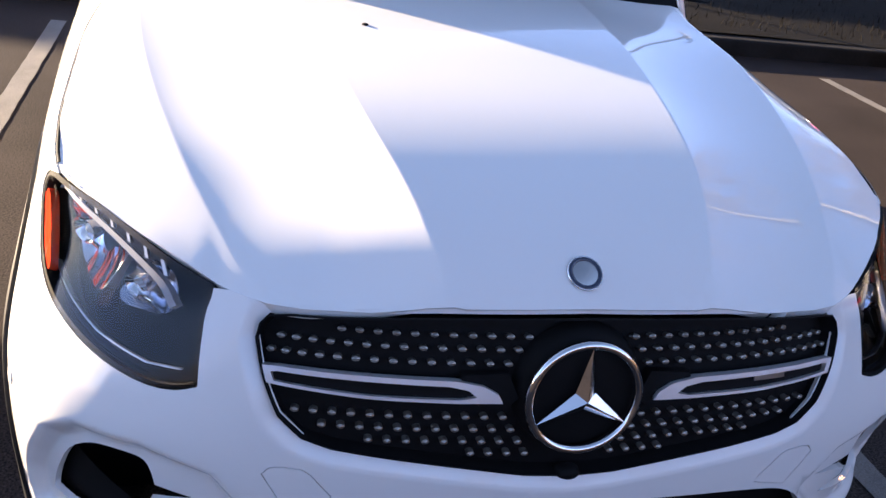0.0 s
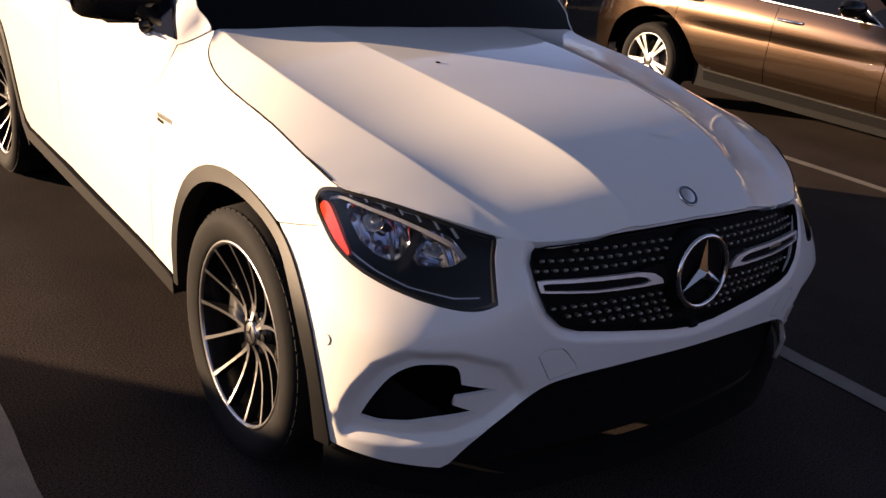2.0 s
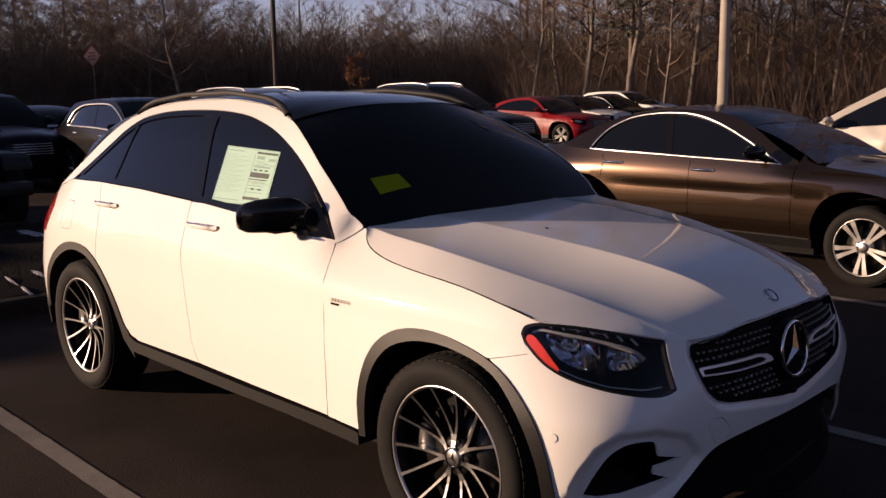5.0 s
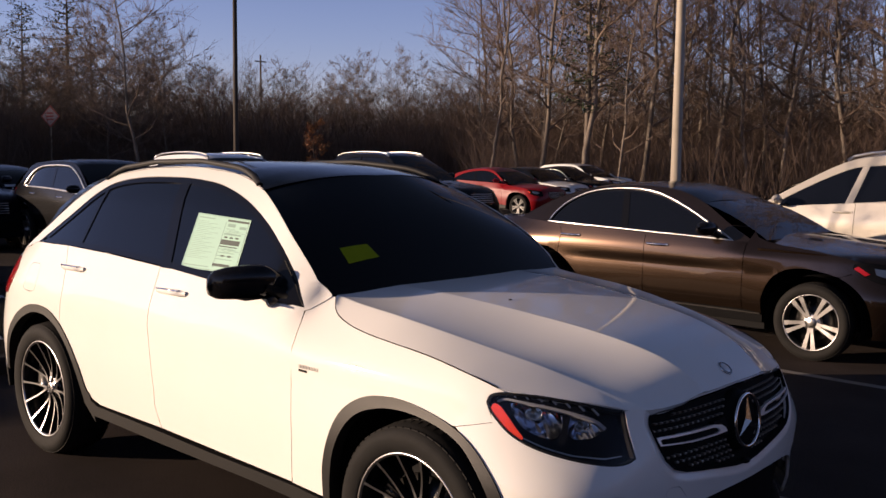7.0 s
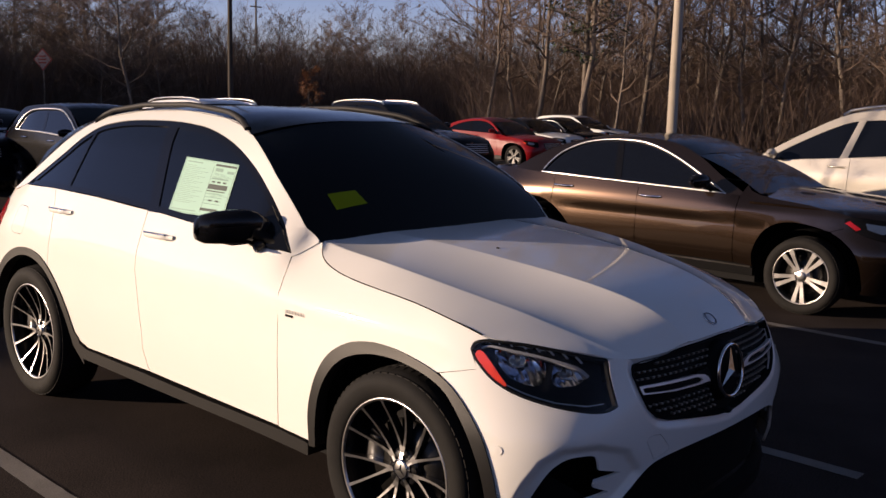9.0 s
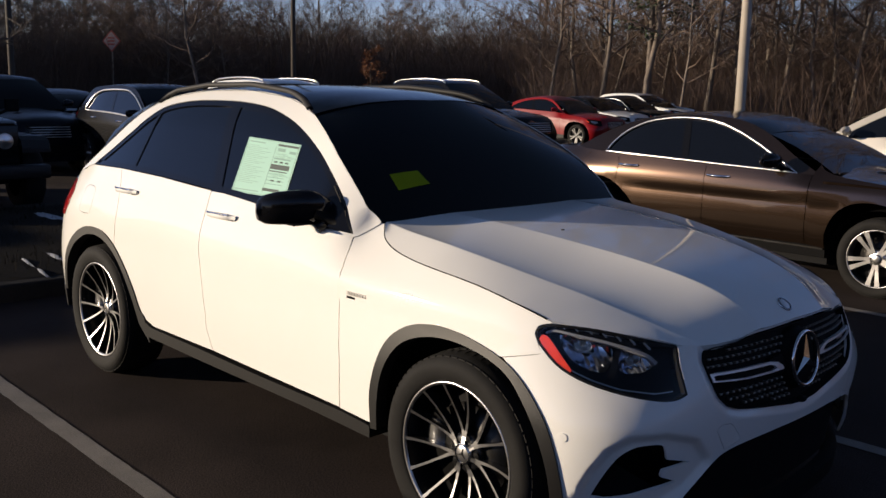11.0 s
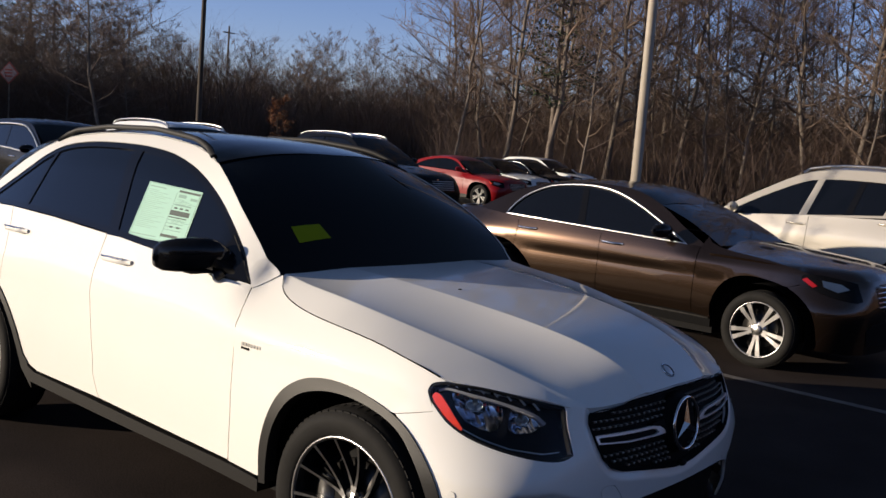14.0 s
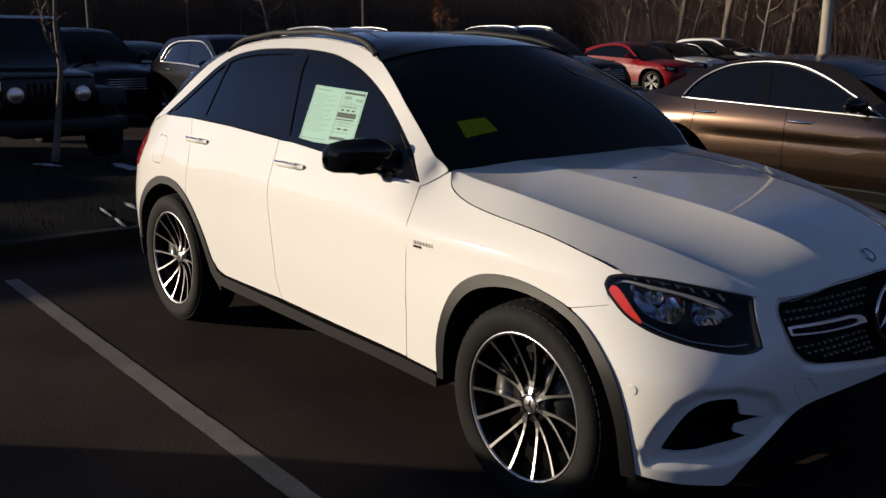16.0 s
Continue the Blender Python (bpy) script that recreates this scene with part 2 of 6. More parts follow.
M_ALLOYBLACK = mat("black_alloy", (0.010, 0.010, 0.011), 0.25)
M_GLASS = mat("tinted_glass", (0.004, 0.005, 0.008), 0.02, spec=0.45)
M_WIND = mat("windscreen_glass", (0.003, 0.0035, 0.004), 0.02, spec=0.16)
M_ROOF = mat("glass_roof", (0.004, 0.004, 0.005), 0.10, noise_scale=3, noise_amt=0.2, spec=0.2)
M_TYRE = mat("tyre_rubber", (0.010, 0.0095, 0.009), 0.8, noise_scale=14, noise_amt=0.25, bump=0.12, bump_scale=260, spec=0.22)
M_BRAKE = mat("brake_steel", (0.05, 0.048, 0.046), 0.4, metal=1.0, noise_scale=30, noise_amt=0.15)
M_ASPHALT = mat("asphalt", (0.0355, 0.0272, 0.0240), 0.95, noise_scale=1.1, noise_amt=0.42, fine=0.95, bump=0.05, bump_scale=150, spec=0.08)
M_LINE = mat("line_paint", (0.155, 0.142, 0.128), 0.8, noise_scale=5, noise_amt=0.28, fine=0.35, bump=0.3, bump_scale=200)
# concrete made near black: the shade over the kerb is in its colour
M_SHADEDCONCRETE = mat("shaded_concrete", (0.024, 0.022, 0.020), 0.85, noise_scale=4, noise_amt=0.25, fine=0.15, bump=0.3, bump_scale=90, spec=0.1)
# brown grass with the island's deep shade put into its base colour
M_SHADEDGRASS = mat("shaded_winter_grass", (0.0075, 0.006, 0.004), 0.9, noise_scale=1.5, noise_amt=0.35, fine=0.4, bump=0.6, bump_scale=60, island=0.4, spec=0.08)
M_BARK = mat("bark", (0.145, 0.117, 0.094), 0.9, noise_scale=3, noise_amt=0.3, fine=0.3, bump=0.5, bump_scale=30, objrand=0.25)
M_TWIG = mat("twigs", (0.165, 0.118, 0.09), 0.9, noise_scale=0.4, noise_amt=0.3, island=0.25, objrand=0.25)
M_PINE = mat("pine_needles", (0.035, 0.05, 0.024), 0.8, noise_scale=1.0, noise_amt=0.4, island=0.4)
M_POLE = mat("pole_steel", (0.34, 0.295, 0.235), 0.6, metal=0.0, noise_scale=3, noise_amt=0.15, bump=0.03, bump_scale=80)
M_SNOW = mat("old_snow", (0.36, 0.37, 0.40), 0.7, noise_scale=6, noise_amt=0.12, bump=0.4, bump_scale=25)
M_DARKPOLE = mat("dark_bronze_pole", (0.055, 0.045, 0.036), 0.7, noise_scale=3, noise_amt=0.15, bump=0.03, bump_scale=80, spec=0.2)
M_BRUSH = mat("brushwood", (0.118, 0.079, 0.059), 0.9, noise_scale=0.25, noise_amt=0.4, island=0.35)

# ---- the white car's body surface: outlines in plan at five heights, blended ----
LEVELS = [0.20, 0.58, 0.80, 0.92, 1.12]
PLAN = [
    [(.775, 0), (.77, .15), (.757, .32), (.735, .475), (.70, .59), (.63, .72), (.55, .82), (.465, .885), (.33, .915), (.12, .925), (-.2, .925), (-.58, .92), (-.9, .92), (-1.7, .925), (-2.5, .925), (-2.9, .92), (-3.2, .90), (-3.45, .86), (-3.63, .76), (-3.74, .58), (-3.8, .3), (-3.81, 0)],
    [(.815, 0), (.81, .15), (.797, .32), (.772, .475), (.742, .60), (.688, .73), (.595, .84), (.477, .908), (.33, .938), (.12, .947), (-.2, .945), (-.58, .942), (-.9, .942), (-1.7, .947), (-2.5, .948), (-2.9, .945), (-3.2, .93), (-3.45, .89), (-3.65, .79), (-3.78, .6), (-3.84, .3), (-3.85, 0)],
    [(.785, 0), (.78, .15), (.765, .32), (.735, .46), (.69, .555), (.61, .68), (.50, .785), (.40, .85), (.27, .89), (.08, .91), (-.2, .922), (-.58, .93), (-.9, .935), (-1.7, .94), (-2.5, .94), (-2.9, .937), (-3.2, .92), (-3.45, .875), (-3.63, .77), (-3.74, .58), (-3.79, .3), (-3.8, 0)],
    [(.73, 0), (.725, .15), (.705, .30), (.675, .43), (.62, .53), (.54, .65), (.44, .755), (.35, .825), (.22, .862), (.04, .882), (-.22, .897), (-.58, .912), (-.9, .922), (-1.7, .93), (-2.5, .93), (-2.9, .925), (-3.2, .905), (-3.42, .86), (-3.58, .75), (-3.68, .56), (-3.73, .3), (-3.74, 0)],
    [(.6, 0), (.6, .1), (.58, .25), (.55, .38), (.5, .48), (.43, .6), (.33, .68), (.24, .72), (.1, .74), (-.06, .75), (-.25, .758), (-.60, .742), (-.80, .850), (-1.7, .875), (-2.5, .875), (-2.9, .86), (-3.15, .83), (-3.35, .78), (-3.5, .68), (-3.6, .5), (-3.65, .3), (-3.66, 0)],
]


class Shell:
    """A closed body side in two coordinates: a, the way along the outline from the nose (right side positive), and the height z."""

    def __init__(self, levels, plan):
        self.levels = np.array(levels)
        n = 10
        self.curves = []
        for pts in plan:
            pts = [(pts[1][0], -pts[1][1])] + list(pts) + [(pts[-2][0], -pts[-2][1])]
            self.curves.append(np.array(spline(pts, n))[n:-n])
        base = self.curves[1]
        self.a = np.r_[0, np.cumsum(np.linalg.norm(np.diff(base, axis=0), axis=1))]
        self.length = self.a[-1]

    def at(self, a, z):
        s = -1.0 if a > 0 else 1.0
        a = min(abs(a), self.length)
        row = np.array([[np.interp(a, self.a, c[:, 0]), np.interp(a, self.a, c[:, 1])] for c in self.curves])
        L = self.levels
        i = int(min(max(np.searchsorted(L, z) - 1, 0), len(L) - 2))
        h = L[i + 1] - L[i]
        t = min(max((z - L[i]) / h, -0.3), 1.3)

        def slope(k):
            if k == 0:
                return (row[1] - row[0]) / (L[1] - L[0])
            if k == len(L) - 1:
                return (row[k] - row[k - 1]) / (L[k] - L[k - 1])
            return (row[k + 1] - row[k - 1]) / (L[k + 1] - L[k - 1])
        m0, m1 = slope(i) * h, slope(i + 1) * h
        p = (2 * t ** 3 - 3 * t * t + 1) * row[i] + (t ** 3 - 2 * t * t + t) * m0 + (-2 * t ** 3 + 3 * t * t) * row[i + 1] + (t ** 3 - t * t) * m1
        return (float(p[0]), s * float(p[1]), float(z))

    def ax(self, x, z):
        """The a of the right side's point with this x."""
        lo, hi = 0.0, self.length
        for _ in range(36):
            mid = (lo + hi) / 2
            if self.at(mid, z)[0] > x:
                lo = mid
            else:
                hi = mid
        return lo

    def ay(self, y, z):
        """The a of the front's point with this y (to the car's right positive)."""
        lo, hi = 0.0, self.length * 0.3
        for _ in range(36):
            mid = (lo + hi) / 2
            if -self.at(mid, z)[1] < abs(y):
                lo = mid
            else:
                hi = mid
        return lo if y > 0 else -lo


def side(shell, pts):
    return [(shell.ax(x, z), z) for x, z in pts]


# ---- ground ----
def sheet(name, f, x0, x1, y0, y1, nx, ny, material, label, category, kind="structure"):
    V = [(x0 + (x1 - x0) * i / nx, y0 + (y1 - y0) * j / ny, 0) for i in range(nx + 1) for j in range(ny + 1)]
    V = [(x, y, f(x, y)) for x, y, _ in V]
    F = [(i * (ny + 1) + j, (i + 1) * (ny + 1) + j, (i + 1) * (ny + 1) + j + 1, i * (ny + 1) + j + 1) for i in range(nx) for j in range(ny)]
    return tagged(piece(name, V, F, material), label, category, kind=kind)


sheet("ground", lambda x, y: 0.0, -600, 600, -600, 600, 8, 8, M_ASPHALT, "dark worn asphalt of a car park", "ground")


def stripe(x0, x1, y, w=0.094, slope=0.0):
    V, F, n = [], [], int((x1 - x0) / 0.08)
    for i in range(n + 1):
        x = x0 + (x1 - x0) * i / n
        yy = y - slope * (x - x0)
        V += [(x, yy - w / 2 + random.uniform(-.003, .003), 0.004), (x, yy + w / 2 + random.uniform(-.003, .003), 0.004)]
    F = [(2 * i, 2 * i + 2, 2 * i + 3, 2 * i + 1) for i in range(n)]
    return tagged(piece("parking_line", V, F, M_LINE), "worn white painted parking line on asphalt", "road marking", "parking lines", "structure")


for y0 in (-1.42, 1.35, 4.17, 6.95, 9.75):
    stripe(-4.38, 0.9, y0, slope=.020)

# ---- the white car ----
S = Shell(LEVELS, PLAN)
CAR = thing("white_car", "white compact SUV with black roof and grey wheel arch trim", "car")


def mirrored(pts):
    return [(-a, z) for a, z in pts][::-1]


ARCH_F = [(-.446, .37), (-.442, .50), (-.397, .638), (-.335, .730), (-.240, .789), (-.135, .812), (-.03, .812), (.076, .795), (.182, .767), (.266, .728), (.345, .668), (.410, .595), (.446, .510), (.465, .42), (.478, .30)]
ARCH_R = [(-3.385, .43), (-3.345, .55), (-3.285, .66), (-3.15, .764), (-2.97, .828), (-2.77, .828), (-2.62, .770), (-2.49, .675), (-2.397, .575), (-2.328, .465), (-2.28, .425), (-2.19, .40)]
HEADLIGHT = [(.300, .860), (.309, .886), (.352, .897), (.438, .893), (.535, .875), (.627, .850), (.651, .840), (.673, .790), (.708, .712), (.711, .697), (.694, .685), (.65, .691), (.560, .712), (.46, .742), (.385, .777), (.322, .828)]
SHUT = [(.352, .899), (.233, .931), (.018, .970), (-.30, 1.003), (-.45, 1.027), (-.54, 1.058), (-.590, 1.105)]
BELT = [(-.680, 1.056), (-.815, 1.074), (-1.15, 1.105), (-1.60, 1.137), (-2.22, 1.164), (-2.65, 1.171), (-3.10, 1.168)]
TOPLINE = [(-3.10, 1.168), (-2.966, 1.258), (-2.835, 1.352), (-2.715, 1.442), (-2.595, 1.504), (-2.44, 1.534), (-2.24, 1.548), (-1.928, 1.550), (-1.675, 1.534), (-1.528, 1.512), (-1.372, 1.477), (-1.243, 1.437), (-1.116, 1.386), (-.985, 1.322), (-.858, 1.246), (-.740, 1.148), (-.680, 1.056)]


def smooth2(pts, n=4):
    return [tuple(p) for p in spline(pts, n)]


arch_f, arch_r = smooth2(ARCH_F), smooth2(ARCH_R)


body_s = lambda a, z: S.at(a, z)


def both(name, outline, holes=(), **kw):
    """The panel on the right side and its mirror image on the left."""
    side_r = panel(name, body_s, outline, holes, flip=True, **kw)
    side_l = panel(name, body_s, mirrored(outline), [mirrored(h) for h in holes], flip=True, **kw)
    return side_r, side_l


# front wing: between wheel arch, headlight, bonnet and door
wing = side(S, smooth2(SHUT)) + side(S, [(-.606, 1.103), (-.636, 1.073), (-.6745, 1.046), (-.6685, 1.0), (-.657, .94), (-.642, .757), (-.632, .565), (-.642, .373), (-.46, .365)]) + side(S, [p for p in arch_f if p[0] < .19]) + side(S, [(.200, .767), (.335, .801)] + (smooth2(HEADLIGHT + HEADLIGHT[:1], 3)[46:48] + smooth2(HEADLIGHT, 3)[:6]))
both("wing", wing, material=M_PAINT, parent=CAR, flange=.005)
both("inner_body", side(S, [(-.40, .42), (-.40, .90), (-.55, 1.02), (-1.2, 1.075), (-2.2, 1.09), (-3.1, 1.09), (-3.5, 1.0), (-3.45, .86), (-2.3, .86), (-2.2, .42)]), material=M_BLACK, parent=CAR, lift=-.016, flange=0, step=.05)
# doors
door_f = side(S, [(-.680, 1.058), (-.673, 1.0), (-.662, .94), (-.647, .757), (-.637, .565), (-.647, .376), (-1.15, .388), (-1.600, .400), (-1.618, .425), (-1.652, .50), (-1.654, .58), (-1.684, .715), (-1.718, .86), (-1.723, .952), (-1.705, 1.137)] + [p for p in BELT[::-1] if -1.69 < p[0] < -.70])
both("front_door", door_f, material=M_PAINT, parent=CAR, flange=.005)
arch_z = float(np.interp(2.617, [-p[0] for p in sorted(arch_r, reverse=True)], [p[1] for p in sorted(arch_r, reverse=True)]))
arr = [p for p in arch_r if p[0] > -2.61][::-1] + [(-2.614, arch_z)]
door_r = side(S, [(-1.710, 1.140), (-1.728, .952), (-1.723, .86), (-1.689, .715), (-1.659, .58), (-1.657, .50), (-1.623, .425), (-1.605, .400)] + arr + [(-2.60, .95), (-2.62, 1.05), (-2.66, 1.172), (-2.2, 1.163)])
both("rear_door", door_r, material=M_PAINT, parent=CAR, flange=.005)
quarter = side(S, [(-2.625, 1.05), (-2.605, .95), (-2.619, arch_z)] + [p for p in arch_r if p[0] < -2.63][::-1] + [(-3.39, .40), (-3.7, .38), (-3.7, .62), (-3.71, .9), (-3.64, 1.09), (-3.38, 1.105), (-3.2, 1.140), (-3.09, 1.163), (-2.665, 1.172)])
FUEL = [(S.ax(-3.02, .975) + .085 * math.copysign(abs(math.cos(k * math.pi / 20)) ** .45, math.cos(k * math.pi / 20)), .975 + .078 * math.copysign(abs(math.sin(k * math.pi / 20)) ** .45, math.sin(k * math.pi / 20))) for k in range(40)]
panel("rear_quarter", body_s, quarter, [FUEL], flip=True, material=M_PAINT, parent=CAR)
panel("rear_quarter", body_s, mirrored(quarter), flip=True, material=M_PAINT, parent=CAR)
panel("fuel_flap", body_s, ring(FUEL, .0025), flip=True, material=M_PAINT, parent=CAR)
# rear bumper and tailgate
panel("tailgate", body_s, [(S.length - .38, .42), (S.length + 0, .42), (S.length, 1.16), (S.length - .30, 1.16)], flip=True, material=M_PAINT, parent=CAR, step=.06)
# front bumper
GRILLE = [(.556, .79), (.553, .812), (.538, .826), (.50, .832), (.25, .8465), (0, .8525), (-.25, .8465), (-.50, .832), (-.538, .826), (-.553, .812), (-.556, .79), (-.530, .74), (-.490, .675), (-.448, .640), (-.40, .625), (-.24, .603), (-.08, .580), (0, .576), (.08, .580), (.24, .603), (.40, .625), (.448, .640), (.490, .675), (.530, .74)]
grille = [(y, z) for y, z in GRILLE]
INTAKE = smooth2([(.942, .369), (.91, .436), (.866, .505), (.815, .54), (.76, .549), (.715, .546), (.698, .525), (.69, .495)], 3) + [(.592, .474), (.699, .458), (.703, .436), (.636, .410), (.745, .388), (.807, .372), (.888, .364)]
LOWER = smooth2([(.70, .235), (.64, .33), (.554, .42), (.484, .478), (.40, .500), (.25, .510), (0, .513), (-.25, .510), (-.40, .500), (-.484, .478), (-.554, .42), (-.64, .33), (-.70, .235)], 3)
TOW = [(.505, .570), (.494, .584), (.474, .588), (.440, .585), (.426, .575), (.392, .536), (.386, .519), (.462, .500)]
hl_s = smooth2(HEADLIGHT + HEADLIGHT[:1], 3)[:-1]
HL = side(S, hl_s)
hl_low = HL[18:46]
bump_r = side(S, [(.3345, .7992), (.2022, .7652)]) + side(S, [p for p in arch_f if p[0] > .21]) + [(1.03, .285), (.85, .262), (.70, .252)]
outer = hl_low + bump_r + LOWER[1:-1] + mirrored(bump_r) + mirrored(hl_low) + [(-.62, .843), (-.57, .840), (-.50, .8375), (-.45, .839), (-.4, .8435), (-.3, .8515), (-.2, .8565), (-.1, .8595), (0, .8605), (.1, .8595), (.2, .8565), (.3, .8515), (.4, .8435), (.45, .839), (.50, .8375), (.57, .840), (.62, .843)]


def near(p, poly):
    """Distance from a point to an outline."""
    best = 9.0
    for i in range(len(poly)):
        a, b = poly[i], poly[(i + 1) % len(poly)]
        dx, dy = b[0] - a[0], b[1] - a[1]
        t = min(max(((p[0] - a[0]) * dx + (p[1] - a[1]) * dy) / (dx * dx + dy * dy + 1e-12), 0), 1)
        best = min(best, math.hypot(p[0] - a[0] - t * dx, p[1] - a[1] - t * dy))
    return best


INTAKE_HULL = [(.96, .345), (.955, .40), (.93, .45), (.88, .52), (.82, .555), (.71, .56), (.60, .53), (.55, .47), (.62, .40), (.70, .36), (.82, .345)]


def bumper_at(a, z):
    """The bumper skin, drawn in towards the side intakes and with a chamfer round the grille."""
    p = Vector(S.at(a, z))
    d = Vector((p.x - .1, p.y * .75, 0)).normalized()
    h = 0.0
    q = (abs(a), z)
    if .5 < q[0] < 1.06 and z < .64:
        n_ = 0.0 if inside(q, INTAKE_HULL) else near(q, INTAKE_HULL)
        e = max(0.0, 1 - n_ / .040)
        h += .026 * e * e * (3 - 2 * e)
    if q[0] < .64 and z > .52:
        n_ = 0.0 if inside(q, GRILLE) else near(q, GRILLE)
        e = max(0.0, 1 - n_ / .030)
        h += .016 * e
    p -= d * h
    return tuple(p)


chamfers = [refine(ring(GRILLE, -d), .018) for d in (.008, .016, .024, .030, .036)]
for d in (.001, .008, .016, .024, .032, .040, .046):
    o_ = refine(ring(INTAKE_HULL, -d), .018)
    chamfers += [o_, mirrored(o_)]
panel("front_bumper", bumper_at, outer, [GRILLE, INTAKE, mirrored(INTAKE), TOW, mirrored(TOW)], flip=True, material=M_PAINT, parent=CAR, step=.025, lines=chamfers)

# bonnet
xf = curve1([0, .2, .45, .5, .575, .6, .69, .775, .832], [.757, .752, .715, .70, .648, .627, .539, .438, .352])
zc = curve1([-.75, -.4, -.1, .1, .3, .45, .6, .76], [1.134, 1.119, 1.096, 1.073, 1.045, 1.016, .976, .918])
crease_in = curve1([-.75, -.1, .2, .4, .55, .70], [.41, .372, .338, .308, .275, .235])
crease_out = curve1([-.75, -.6, -.46, -.23, -.07, .16, .33, .528, .626, .68], [.728, .730, .733, .734, .722, .686, .646, .580, .540, .505])
crease_z = curve1([-.75, -.6, -.46, -.23, -.07, .16, .33, .528, .626, .70], [1.125, 1.108, 1.088, 1.064, 1.040, .997, .960, .902, .872, .850])
fall = curve1([-.70, -.592, -.577, -.555, -.52, -.45, -.30, -.15, .02, .12, .23, .35, .44, .54, .63], [-.05, .0, .31, .59, .65, .634, .584, .50, .355, .29, .257, .257, .235, .21, .21])

EDGE_Y, EDGE_Z = [0, .2, .45, .5, .575, .6, .69, .775, .83], [.861, .857, .838, .838, .843, .853, .876, .896, .900]


def amp(y):
    return 0.0


def bonnet_z(x, y):
    """Two ridges and two sharp shoulders; the shoulders fall to the wing line, the front edge rolls down to the grille."""
    y = abs(y)
    q = max(xf(min(y, .83)) - x, 0)
    yo, yi = crease_out(x), crease_in(x)
    top, low = zc(x) - .030 * yi * yi, crease_z(x)
    if y <= yi:
        z = zc(x) - .030 * y * y
    elif y <= yo:
        z = low + (top - low) * ((yo - y) / (yo - yi)) ** 1.6
    else:
        z = low - fall(x) * (y - yo) * (1 + .5 * (y - yo))
    return z - amp(min(y, .83)) * math.exp(-q / (.075 - .042 * min(max((y - .40) / .2, 0), 1)))


_edge = [max(bonnet_z(xf(y), y) - z, 0.0) for y, z in zip(EDGE_Y, EDGE_Z)]
amp = curve1(EDGE_Y, _edge)
SIDE_Y = [(x, abs(S.at(S.ax(x, z), z)[1]) - .0045) for x, z in smooth2(SHUT)]
edge_r = [(x, -y) for x, y in SIDE_Y]
front_r = [(xf(y) - .002, -y) for y in (.80, .74, .69, .64, .6, .575, .54, .5, .45, .35, .2, .1)]
half = [(xf(0) - .002, 0)] + front_r[::-1] + edge_r + [(-.612, -.715), (-.590, -.5), (-.550, -.25)]
bonnet_outline = half + [(-.535, 0)] + [(x, -y) for x, y in half[1:]][::-1]
creases = [[(x, sg * (f_(x) + d)) for x in np.linspace(-.68, .70, 56)] for f_ in (crease_in, crease_out) for sg in (-1, 1) for d in (-.014, -.005, 0, .005, .014)]
# black strip laid in the bonnet gap to draw its dark shade line
for sg in (-1, 1):
    V, F = tube([(x, sg * (y - .0015), z - .0012) for (x, y), (_, z) in zip(SIDE_Y[1:-1], smooth2(SHUT)[1:-1])], .0042, 6)
    piece("bonnet_seal", V, F, M_BLACK, CAR)
panel("bonnet", lambda x, y: (x, y, bonnet_z(x, y)), bonnet_outline, material=M_PAINT, parent=CAR, step=.025, flange=.02, lines=creases, joined=True)


# greenhouse
def cabin(x, z):
    y = .868 - .60 * (z - 1.12) - .05 * max(0, (z - 1.4) / .2) ** 2
    if x < -2.4:
        y -= .055 * (-2.4 - x) ** 2
    if x > -.95:
        y -= .75 * (x + .95) ** 2
    if x > -.80 and z < 1.19:
        # the foot of the front pillar runs into the wing
        w = min((x + .80) / .09, 1) * min((1.19 - z) / .11, 1)
        w = .82 * w * w * (3 - 2 * w)
        y += w * (abs(S.at(S.ax(x, z), z)[1]) - y)
    return (x, -y, z)


def cabin_l(x, z):
    p = cabin(x, z)
    return (p[0], -p[1], p[2])


